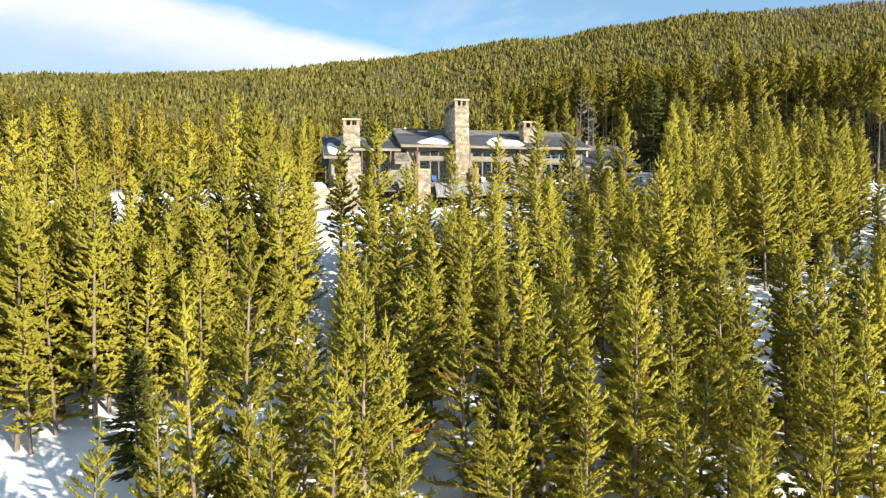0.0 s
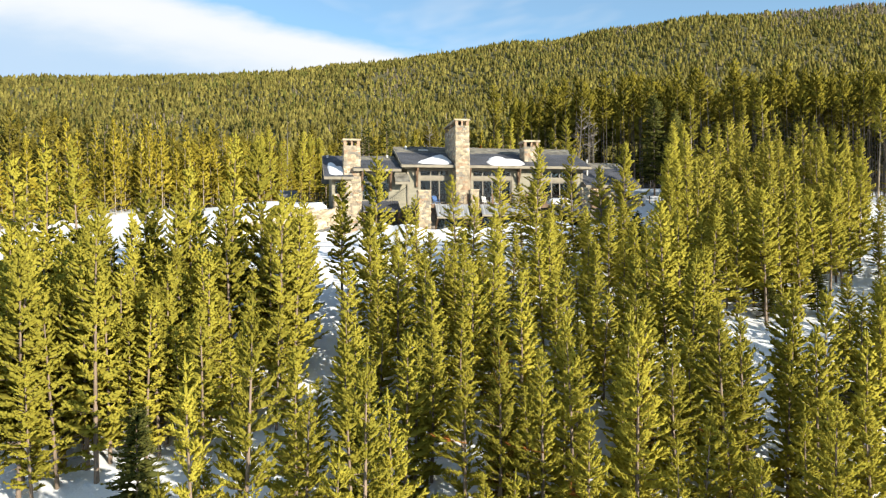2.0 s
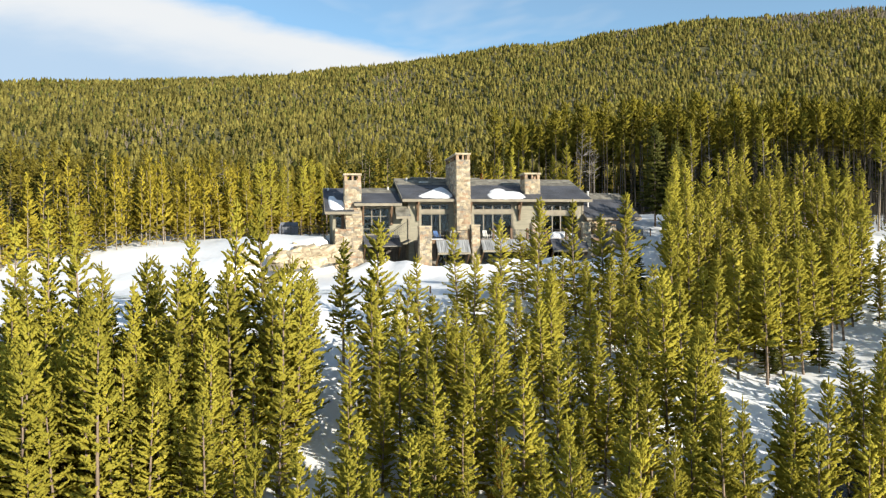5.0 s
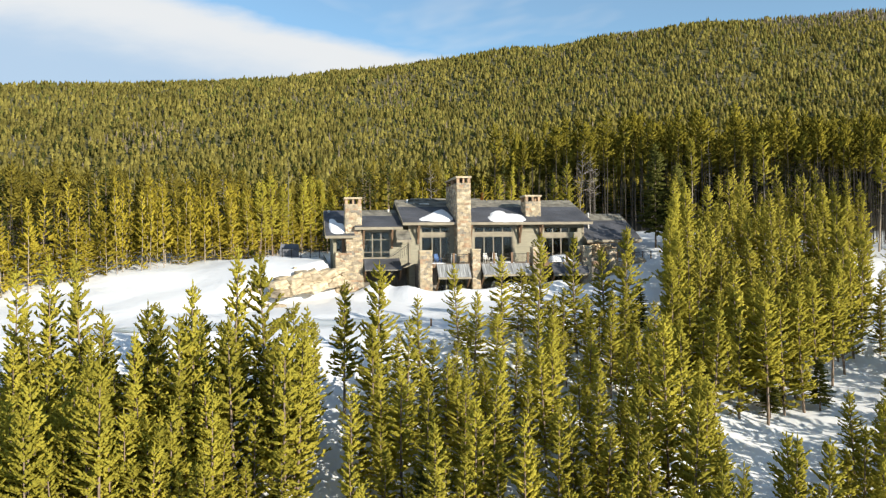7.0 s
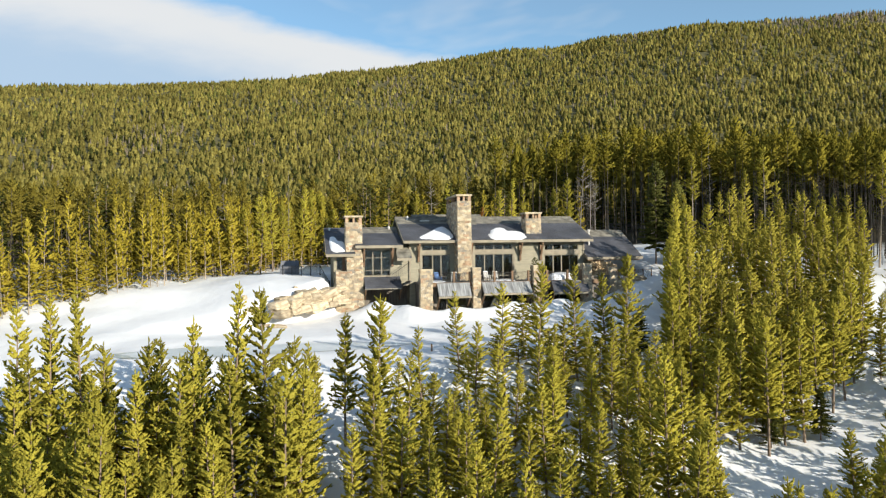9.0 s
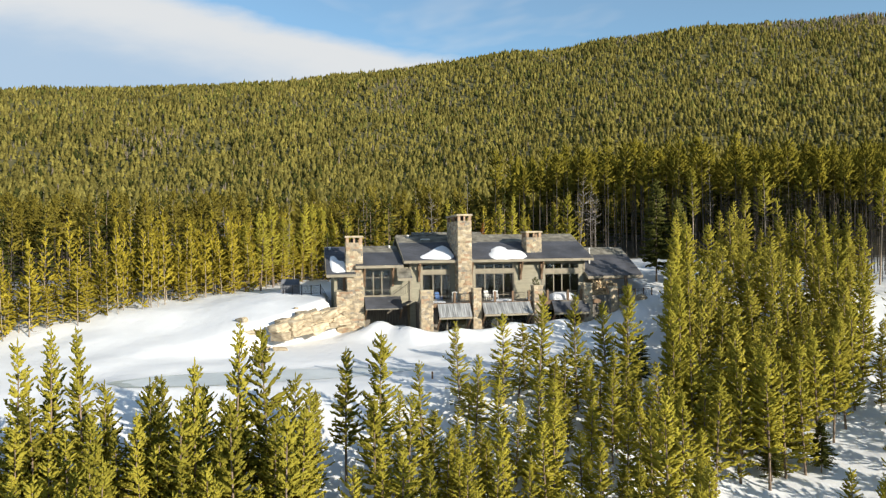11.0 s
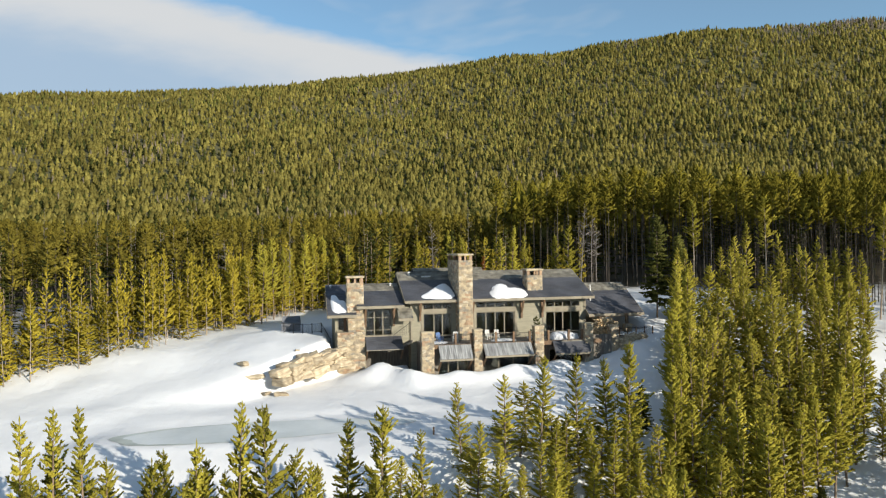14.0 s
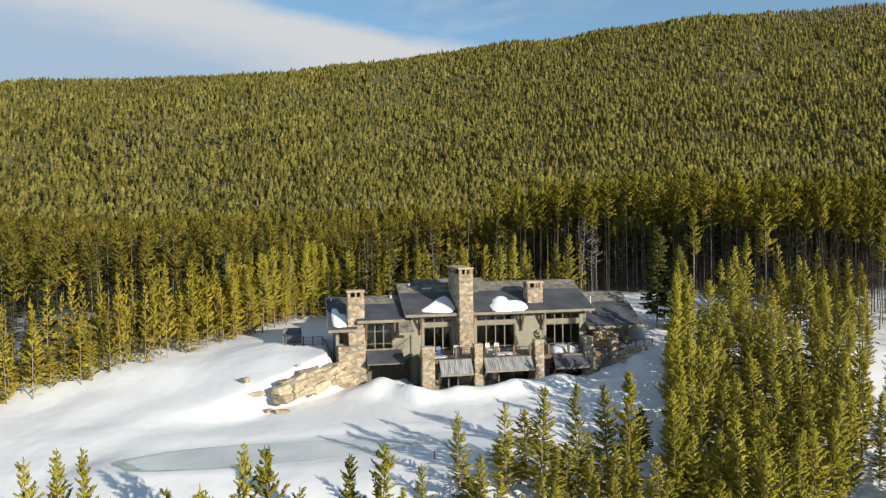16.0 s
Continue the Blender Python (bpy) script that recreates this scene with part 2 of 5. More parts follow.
def ground_z(x, y):
    k = smooth(4, 24, x)
    z = slope_mid(y) * (1 - k) + slope_right(y) * k
    # the upper field on the left; the boulder wall holds its edge beside the house
    brink = -11.6 - 0.91 * (76 - min(76, max(69.4, y))) - 0.6 * max(0.0, 69.4 - max(y, 58))
    j = smooth(brink + 0.5, brink - 1.2 - 7 * smooth(70, 64, y), x)
    z = z * (1 - j) + (slope_left(y) + 0.75 * smooth(-28, -19, x) * smooth(66, 71, y) * smooth(88, 80, y)) * j
    z -= 1.9 * smooth(36, 54, x) * smooth(78, 93, y)
    u, v = house_uv(x, y)
    if -16 < u < 27 and -12 < v < 16:
        # a level pad under the house, and drifts along its front
        inside = smooth(-13.2, -11.9, u) * smooth(25, 23, u) * smooth(-1.0, 0.2, v + 3.4 * smooth(-4.4, -3.4, u) * smooth(18.2, 17.2, u)) * smooth(13, 10, v)
        z += inside * (3.2 - z)
        lump = 0.78 + 0.6 * noise.noise(Vector((u * 0.34, v * 0.25, 5)))
        z += max(0.0, lump) * 1.15 * math.exp(-((v + 6.3 - 3.4 * smooth(-4, -8, u)) / 1.5) ** 2) * smooth(-12.5, -9.5, u) * smooth(15, 12, u)
        z += 0.9 * math.exp(-((u + 6.4) / 2.8) ** 2) * math.exp(-((v + 2.6) / 1.8) ** 2)
        z -= 1.0 * smooth(11, 15, u) * smooth(21.5, 19.5, u) * smooth(-10, -6, v)
    # the frozen pond
    q, r = (x - POND[0]) * pc + (y - POND[1]) * ps, -(x - POND[0]) * ps + (y - POND[1]) * pc
    p = math.hypot(q / 16.5, r / 3.8)
    if p < 1.35:
        z += smooth(1.35, 0.97, p) * (POND[2] - z)
    if y > 95:
        a = x / y
        s = y / ridge_far(a)
        k = smooth(95, 135, y)
        z = z * (1 - k) + hill_rise(s) * ridge_high(a) * k
    if p > 1:
        z += 0.22 * noise.noise(Vector((x * 0.22, y * 0.22, 0))) * smooth(1.0, 1.4, p)
        if abs(x) < 60 and y < 110:
            z += (0.05 * noise.noise(Vector((x * 0.9, y * 0.9, 3))) + 0.16 * max(0.0, noise.noise(Vector((x * 0.55, y * 0.4, 9)))) * smooth(52, 44, y)) * smooth(1.0, 1.4, p)
    if y > 150:
        z += 5 * noise.noise(Vector((x * 0.012, y * 0.012, 7))) * smooth(150, 300, y)
    return z


def mesh_object(name, verts, faces, mats, parent=None, flat=True):
    me = bpy.data.meshes.new(name)
    me.from_pydata(verts, [], faces)
    for m in mats if isinstance(mats, (list, tuple)) else [mats]:
        me.materials.append(m)
    if not flat:
        me.polygons.foreach_set("use_smooth", [True] * len(me.polygons))
    me.update()
    ob = new(name, me)
    ob.parent = parent
    return ob


def steps(parts):
    out = []
    for a, b, d in parts:
        out += list(np.arange(a, b, d))
    return out


def build_ground():
    xs = steps([(-2600, -800, 120), (-800, -160, 16), (-160, -60, 4), (-60, 60, 0.6), (60, 160, 4), (160, 800, 16), (800, 2601, 120)])
    ys = steps([(-900, -60, 60), (-60, 10, 3), (10, 100, 0.6), (100, 150, 2), (150, 1000, 10), (1000, 3400, 150)])
    verts = [(x, y, ground_z(x, y)) for y in ys for x in xs]
    w = len(xs)
    faces = [(j * w + i, j * w + i + 1, j * w + i + w + 1, j * w + i + w) for j in range(len(ys) - 1) for i in range(w - 1)]
    m = bpy.data.materials.new("snow_and_forest_floor")
    m.use_nodes = True
    n, l = m.node_tree.nodes, m.node_tree.links
    b = n["Principled BSDF"]
    b.inputs["Roughness"].default_value, b.inputs["Specular IOR Level"].default_value = 0.75, 0.3
    co, sep = n.new("ShaderNodeTexCoord"), n.new("ShaderNodeSeparateXYZ")
    l.new(co.outputs["Object"], sep.inputs[0])
    big, mid, fine = [n.new("ShaderNodeTexNoise") for _ in range(3)]
    for t, s, d in ((big, 0.06, 4), (mid, 0.9, 5), (fine, 9.0, 3)):
        t.inputs["Scale"].default_value, t.inputs["Detail"].default_value = s, d
        l.new(co.outputs["Object"], t.inputs["Vector"])
    snow, floor = n.new("ShaderNodeMix"), n.new("ShaderNodeMix")
    for k in (snow, floor):
        k.data_type = "RGBA"
    snow.inputs["A"].default_value, snow.inputs["B"].default_value = (0.68, 0.685, 0.69, 1), (0.77, 0.77, 0.77, 1)
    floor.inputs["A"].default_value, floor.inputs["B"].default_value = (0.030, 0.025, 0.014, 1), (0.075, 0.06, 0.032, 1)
    l.new(mid.outputs[0], snow.inputs["Factor"]), l.new(fine.outputs[0], floor.inputs["Factor"])
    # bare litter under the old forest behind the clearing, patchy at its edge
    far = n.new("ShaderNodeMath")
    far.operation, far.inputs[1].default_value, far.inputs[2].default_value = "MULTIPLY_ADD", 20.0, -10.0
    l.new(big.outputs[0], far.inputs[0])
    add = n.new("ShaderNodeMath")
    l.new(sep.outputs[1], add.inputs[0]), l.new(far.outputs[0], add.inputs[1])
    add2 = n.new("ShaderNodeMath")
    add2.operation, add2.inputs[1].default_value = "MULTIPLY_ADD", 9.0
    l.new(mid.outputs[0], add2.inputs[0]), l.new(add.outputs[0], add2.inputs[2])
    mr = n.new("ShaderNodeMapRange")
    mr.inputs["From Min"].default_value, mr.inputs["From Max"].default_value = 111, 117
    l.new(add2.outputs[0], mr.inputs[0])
    # patchy litter under the young trees along the field's edge
    side, wave = n.new("ShaderNodeMath"), n.new("ShaderNodeMath")
    side.operation, side.inputs[1].default_value = "MULTIPLY_ADD", 0.75
    l.new(sep.outputs[1], side.inputs[0])
    minus = n.new("ShaderNodeMath")
    minus.operation, minus.inputs[0].default_value = "SUBTRACT", -91.0
    l.new(sep.outputs[0], minus.inputs[1]), l.new(minus.outputs[0], side.inputs[2])
    wave.operation, wave.inputs[1].default_value = "MULTIPLY_ADD", 9.0
    l.new(mid.outputs[0], wave.inputs[0]), l.new(side.outputs[0], wave.inputs[2])
    belt, both = n.new("ShaderNodeMapRange"), n.new("ShaderNodeMath")
    belt.inputs["From Min"].default_value, belt.inputs["From Max"].default_value, belt.inputs["To Max"].default_value = 11.4, 13.0, 0.6
    l.new(wave.outputs[0], belt.inputs[0])
    both.operation = "MAXIMUM"
    l.new(mr.outputs[0], both.inputs[0]), l.new(belt.outputs[0], both.inputs[1])
    high, under = n.new("ShaderNodeMapRange"), n.new("ShaderNodeMix")      # floor colour paler up the hill: haze over the dark gaps painted in
    high.inputs["From Min"].default_value, high.inputs["From Max"].default_value = 170, 260
    under.data_type = "RGBA"
    under.inputs["B"].default_value = (0.10, 0.09, 0.036, 1)
    l.new(add.outputs[0], high.inputs[0]), l.new(high.outputs[0], under.inputs["Factor"]), l.new(floor.outputs["Result"], under.inputs["A"])
    mix = n.new("ShaderNodeMix")
    mix.data_type = "RGBA"
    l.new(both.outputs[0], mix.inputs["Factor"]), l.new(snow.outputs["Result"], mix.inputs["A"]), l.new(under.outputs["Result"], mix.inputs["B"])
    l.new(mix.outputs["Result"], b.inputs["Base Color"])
    bp, sumn = n.new("ShaderNodeBump"), n.new("ShaderNodeMath")
    sumn.operation, sumn.inputs[1].default_value = "MULTIPLY_ADD", 3.0
    l.new(mid.outputs[0], sumn.inputs[0]), l.new(fine.outputs[0], sumn.inputs[2])
    bp.inputs["Strength"].default_value, bp.inputs["Distance"].default_value = 0.22, 0.12
    l.new(sumn.outputs[0], bp.inputs["Height"]), l.new(bp.outputs[0], b.inputs["Normal"])
    ob = mesh_object("ground", verts, faces, m, flat=False)
    return tagged(ob, "snow-covered hillside with bare forest floor below the ridge", "ground", kind="structure")


ground = build_ground()

# ---- trees ----
def frame_of(way):
    way = way.normalized()
    side = way.cross(Vector((0, 0, 1)))
    side = side.normalized() if side.length > 1e-4 else Vector((1, 0, 0))
    return way, side, side.cross(way)


def stick(verts, faces, points, radii, sides=4):
    start = len(verts)
    for i, p in enumerate(points):
        way = points[min(i + 1, len(points) - 1)] - points[max(i - 1, 0)]
        _, a, b = frame_of(way)
        for k in range(sides):
            t = 2 * math.pi * k / sides
            verts.append(p + (a * math.cos(t) + b * math.sin(t)) * radii[i])
    for i in range(len(points) - 1):
        for k in range(sides):
            q = start + i * sides
            faces.append((q + k, q + (k + 1) % sides, q + sides + (k + 1) % sides, q + sides + k))


def shoot(verts, faces, rng, a, b, r, bristles=0):
    """A foxtail of needles from a to b: a spindle of foliage, with needle tufts standing out forwards round it."""
    way, s, u = frame_of(b - a)
    i = len(verts)
    verts.append(a)
    turn = rng.uniform(0, 2)
    mid = a.lerp(b, rng.uniform(0.38, 0.6))
    for k in range(3):
        t = turn + 2.0944 * k
        verts.append(mid + (s * math.cos(t) + u * math.sin(t)) * r * rng.uniform(0.75, 1.3))
    verts.append(b)
    for k in range(3):
        p, q = i + 1 + k, i + 1 + (k + 1) % 3
        faces.append((i, p, q)), faces.append((q, p, i + 4))
    for k in range(bristles):
        t = (k + rng.random()) / bristles
        ang = k * 2.4 + rng.uniform(-0.5, 0.5)
        out = s * math.cos(ang) + u * math.sin(ang)
        root = a.lerp(b, 0.05 + 0.8 * t)
        tip = root + out * r * rng.uniform(1.2, 2.1) + way * r * rng.uniform(0.8, 2.2)
        across = way.cross(out) * r * rng.uniform(0.3, 0.5)
        i = len(verts)
        verts.extend((root - across, root + across, tip))
        faces.append((i, i + 1, i + 2))


def conifer_meshes(name, seed, h, base, rmax, whorls, shoots, length, width, needle, bark, droop=0.0, dead=12, bend=0.15, shape=0.8, stem=1.0, sides=7, bristles=0, fan=5, ragged=0.6, twigs=True, core=0.10):
    """Trunk and crown meshes of one conifer of height h whose crown begins at base * h: whorls of up-curved boughs that carry foxtail shoots."""
    rng = random.Random(seed)
    ph, amp = rng.uniform(0, 6.28), bend * rng.uniform(0.3, 1)

    def spine(t):
        return Vector((amp * math.sin(ph + 2.2 * t) - amp * math.sin(ph), amp * math.cos(ph + 1.7 * t) - amp * math.cos(ph), t * h))

    tv, tf, cv, cf = [], [], [], []
    r0 = (0.0085 * h + 0.015) * stem
    stick(tv, tf, [spine(t) for t in (-0.04, 0.03, 0.2, 0.4, 0.6, 0.8, 0.985)], [r0 * 1.25, r0, r0 * 0.86, r0 * 0.68, r0 * 0.48, r0 * 0.27, 0.008], sides)
    for _ in range(dead):
        t = rng.uniform(0.06, base + 0.12)
        p, ang, ln = spine(t), rng.uniform(0, 6.28), rng.uniform(0.3, 0.9) * rmax
        d = Vector((math.cos(ang), math.sin(ang), rng.uniform(-0.35, 0.15)))
        stick(tv, tf, [p, p + d * ln * 0.6, p + d * ln + Vector((0, 0, rng.uniform(-0.1, 0.15)))], [0.018, 0.012, 0.004], 3)
    for i in range(whorls):
        level = base + (0.955 - base) * ((i + 0.3 * rng.random()) / whorls) ** 0.88
        lean = rng.uniform(0, 6.28)
        for k in range(fan):
            if rng.random() < 0.10:
                continue
            t = level + rng.uniform(-0.7, 0.7) * (1 - base) / whorls
            f = min(0.99, max(0.0, (t - base) / (1 - base)))
            ang = lean + 6.2832 * (k + rng.uniform(-0.3, 0.3)) / fan
            swell = min(1.0, 0.72 + f * 3.0) * min(1.0, 1.42 * (1 - f)) ** shape
            lump = 1 + ragged * noise.noise(Vector((math.cos(ang) * 1.1, math.sin(ang) * 1.1, t * h * 0.55 + seed * 3.7)))
            ln = rmax * (0.07 + swell) * lump * rng.uniform(0.68, 1.12)
            e = (0.02 + 0.55 * f * f + rng.uniform(-0.3, 0.3)) * (1 - droop) - 0.42 * droop * (1 - f)
            p = spine(t)
            o = Vector((math.cos(ang), math.sin(ang), 0))
            rise = (0.30 + 0.22 * f) * (1 - 0.75 * droop)

            def along(s):
                return p + o * (ln * s * math.cos(e)) + Vector((0, 0, ln * (s * math.sin(e) + rise * s * s)))

            if twigs and sides > 4 and ln > 0.4:
                stick(tv, tf, [p, along(0.5), along(0.9)], [0.012 + 0.007 * ln, 0.009 + 0.004 * ln, 0.005], 3)
            tail = length * (0.75 + 0.5 * (1 - f)) * rng.uniform(0.85, 1.15)
            girth = width * (0.75 + 0.4 * (1 - f))
            tip = along(1.0)
            shoot(cv, cf, rng, along(max(0.1, 1 - 0.7 * tail / max(ln, 0.2))), tip + (o * 0.4 + Vector((0, 0, 0.75 - 1.0 * droop))).normalized() * tail * 0.45, girth, bristles)
            if ln > 0.3:      # the dense inner foliage of the bough
                shoot(cv, cf, rng, along(0.04), along(0.88), (core + 0.035 * ln) * rng.uniform(0.8, 1.2), bristles)
            n = max(1, round(shoots * min(1.2, ln / (0.7 * rmax))))
            for j in range(n):
                s = 0.16 + 0.80 * ((j + rng.random()) / n) ** 0.75
                side = (1 if j % 2 else -1) * rng.uniform(0.35, 1.15)
                up = 0.40 + 0.55 * f + rng.uniform(-0.4, 1.0) * (1 - droop) - 0.95 * droop
                o2 = Vector((math.cos(ang + side), math.sin(ang + side), up)).normalized()
                q = along(s) + o2 * 0.12 * tail
                shoot(cv, cf, rng, q, q + o2 * tail * rng.uniform(0.6, 1.1), girth * rng.uniform(0.8, 1.15), bristles)
    for t0, t1, k in ((0.86, 0.93, 1.0), (0.91, 0.97, 0.85), (0.945, 1.0, 0.7)):      # the leader
        shoot(cv, cf, rng, spine(t0), spine(t1), width * k, bristles * 2)
    out = []
    for part_name, v, fc, m in (("trunk", tv, tf, bark), ("crown", cv, cf, needle)):
        me = bpy.data.meshes.new(name + "_" + part_name)
        me.from_pydata(v, [], fc)
        me.materials.append(m)
        me.polygons.foreach_set("use_smooth", [True] * len(me.polygons))
        me.update()
        if part_name == "crown":      # tufts soften one another: their shading leans towards that of the whole crown
            own = [vert.normal.copy() for vert in me.vertices]
            away = [(vert.co - spine(min(1.0, vert.co.z / h))) + Vector((0, 0, 0.25 * rmax)) for vert in me.vertices]
            me.normals_split_custom_set_from_vertices([(p * 0.7 + q.normalized() * 0.45).normalized() for p, q in zip(own, away)])
        out.append(me)
    return out


def conifer(name, meshes, label, group, sprig=None):
    root = new(name)
    if sprig:
        new("dead_branch", sprig).parent = root
    for part_name, me in zip(("trunk", "crown"), meshes):
        new(part_name, me).parent = root
    return tagged(root, label, "tree", group)


def plant(proto, x, y, tip, h, rng, sink=0.1):
    """A copy of a proto of height h at (x, y) whose top reaches the height tip."""
    z = ground_z(x, y) - sink
    s = max(0.2, (tip - z) / h)
    w = s ** 0.65 if s < 1 else s ** 0.5
    return copy_thing(proto, pose(x, y, z, rng.uniform(-1.5, 1.5), rng.uniform(-1.5, 1.5), rng.uniform(0, 360)) @ Matrix.Diagonal((w, w, s, 1)))


NEAR = [conifer_meshes("near_pine", 10 + i, 11.0, (0.06, 0.12, 0.22, 0.08)[i % 4], 1.08 + 0.13 * (i % 3), 29 + i % 4, 16, 0.27, 0.050, M_PINE, M_BARK, bend=0.4, shape=0.85 + 0.12 * (i % 3), bristles=4, dead=14, core=0.045, fan=4, ragged=0.95) for i in range(8)]
MID = [conifer_meshes("pine", 40 + i, 11.0, (0.06, 0.14, 0.26, 0.1)[i % 4], 1.08 + 0.13 * (i % 3), 29 + i % 4, 9, 0.31, 0.074, M_PINE, M_BARK, dead=12, bend=0.35, shape=0.68 + 0.1 * (i % 4), fan=4, core=0.085, ragged=0.9) for i in range(9)]
FULL = [conifer_meshes("bushy_pine", 60 + i, 11.0, 0.05, 1.2, 29, 9, 0.33, 0.082, M_PINE, M_BARK, dead=4, bend=0.25, shape=0.75, fan=4, core=0.09, ragged=0.8) for i in range(4)]
SPRUCE = [conifer_meshes("spruce", 70 + i, 11.0, 0.16, 1.5, 34, 9, 0.42, 0.09, M_SPRUCE, M_BARK, droop=0.7, dead=3, bend=0.08, shape=0.8, bristles=2, core=0.16) for i in range(2)]
PINE_LABELS = ("young lodgepole pine with yellow-green needles standing in the snow", "slender lodgepole pine with a bare lower trunk in the snow")


def dead_sprig(seed):
    """A browned branch low in a crown."""
    rng = random.Random(seed)
    v, f = [], []
    a = rng.uniform(0, 6.28)
    o = Vector((math.cos(a), math.sin(a), 0.25))
    root = Vector((0, 0, rng.uniform(4.0, 7.0)))
    stick(v, f, [root, root + o * 1.3], [0.025, 0.008], 3)
    for k in range(9):
        q = root + o * rng.uniform(0.5, 1.3)
        shoot(v, f, rng, q, q + Vector((rng.uniform(-0.3, 0.3), rng.uniform(-0.3, 0.3), rng.uniform(0, 0.2))) + o * 0.15, 0.05, 5)
    me = bpy.data.meshes.new("dead_branch")
    me.from_pydata(v, [], f)
    me.materials.append(M_RUST)
    return me


near_protos = [conifer("pine_tree", m, PINE_LABELS[0], "pines in front of the house", dead_sprig(500 + i) if i in (2, 5) else None) for i, m in enumerate(NEAR)]
browned = conifer("pine_tree", conifer_meshes("browned_pine", 31, 11.0, 0.06, 0.95, 24, 7, 0.32, 0.055, M_BROWNED, M_BARK, bend=0.3, bristles=3), "lodgepole pine with browning needles in the snow", "pines in front of the house")
mid_protos = [conifer("pine_tree", m, PINE_LABELS[i % 2], "pines in front of the house") for i, m in enumerate(MID)]
full_protos = [conifer("pine_tree", m, "bushy lodgepole pine clothed to the snow", "pines in front of the house") for m in FULL]
spruce_protos = [conifer("spruce_tree", m, "dark green spruce with drooping branches in the snow", "spruces") for m in SPRUCE]
tree_rng = random.Random(5)
planted = []


def stand(rows, protos):
    for x, y, tip in rows:
        planted.append((x, y))
        plant(protos[tree_rng.randrange(len(protos))], x, y, tip, 11.0, tree_rng)


# the row along the foot of the clearing
ROW_LEFT = [(-25.1, 39.8, 8.3), (-22.8, 39.7, 8.8), (-20.5, 39.2, 9.0), (-14.1, 37.1, 5.5), (-13.2, 36.9, 7.4), (-12.2, 39.0, 9.2), (-10.1, 39.7, 8.9),
            (-7.9, 38.9, 5.7), (-6.2, 43.5, 7.0), (-4.0, 41.9, 8.2), (-1.3, 44.7, 5.9), (2.1, 46.5, 6.0), (-22.8, 38.3, 5.6), (-17.8, 34.1, 3.6), (-16.4, 38.2, 6.2),
            (-2.2, 39.6, 5.0), (-3.3, 37.2, 3.0), (2.6, 36.8, 2.3), (6.9, 42.3, 3.3), (10.4, 48.2, 5.2), (-11.8, 34.8, 2.6), (-18.3, 35.8, 4.1), (-26.8, 37.5, 4.0)]
# trees in front of the house's right half, and the tops that stand out of the belt beyond
ROW_RIGHT = [(1.2, 50.8, 7.8), (4.4, 50.2, 8.4), (6.8, 49.4, 9.9), (9.9, 50.7, 9.8), (12.9, 54.1, 8.9), (14.0, 52.2, 10.4), (25.8, 72.4, 15.6), (29.1, 76.2, 15.6),
             (18.1, 47.9, 4.8), (37.2, 86.0, 16.0), (43.7, 78.9, 15.0), (41.0, 82.4, 14.4), (15.0, 45.7, 4.5), (22.5, 47.9, 6.4), (29.8, 55.1, 6.4),
             (39.8, 69.8, 13.8), (48.3, 79.3, 12.3), (34.0, 74.1, 13.0), (18.5, 50.9, 6.4), (22.8, 38.1, 0.7), (15.0, 30.0, 0.7), (25.3, 49.5, 5.2), (22.9, 36.0, 0.9), (25.0, 38.5, 1.4), (20.3, 34.5, -1.3)]
# the trees below the camera
ROW_NEAR = [(-5.9, 19.6, 1.2), (-6.3, 18.9, -0.4), (-4.7, 23.8, -2.2), (-1.9, 19.2, 0.0), (-1.3, 20.6, -1.7), (0.9, 24.4, -1.2), (2.0, 23.9, -0.3),
            (3.55, 23.3, -1.0), (4.6, 21.8, -2.7), (6.3, 22.3, 0.1), (9.0, 25.7, -0.9), (11.2, 26.4, 0.3), (12.3, 27.0, 0.2), (15.7, 31.3, 0.4), (16.6, 29.5, 0.5),
            (-8.2, 16.0, -3.8), (-6.75, 17.0, -3.05), (-2.7, 17.9, -2.7), (2.9, 23.5, -2.3), (17.5, 28.6, -3.5), (-4.9, 18.7, -4.1), (12.0, 21.9, -2.8),
            (-16.5, 27.8, -1.7), (-3.7, 28.2, -0.6), (4.8, 25.0, 0.4)]
stand([(2.1, 25.6, -0.6), (8.1, 27.9, -2.0)], [browned])
stand(ROW_LEFT, mid_protos)
stand(ROW_RIGHT, mid_protos)
stand([(-17.2, 28.0, 2.8), (-16.1, 28.9, 0.9), (-14.6, 29.2, 4.4), (-13.8, 30.5, -0.4), (-18.6, 27.6, 1.4), (-15.4, 30.0, 3.0), (-17.9, 29.4, 3.6)], mid_protos)
stand([r for r in ROW_NEAR if r[1] < 27.5], near_protos)
stand([r for r in ROW_NEAR if r[1] >= 27.5], mid_protos)
# the belt's dense edge towards the house
stand([(0.336 * y + (0.5 if k % 2 else -0.1), y, 5.2 + (y - 47) * 0.33 + (1.0, -1.2, 0.3)[k % 3]) for k, y in enumerate((50.5, 53.0, 55.2, 57.6, 59.8, 62.0, 64.0, 66.2, 68.2, 70.4, 72.8, 75.0, 77.6))], full_protos)
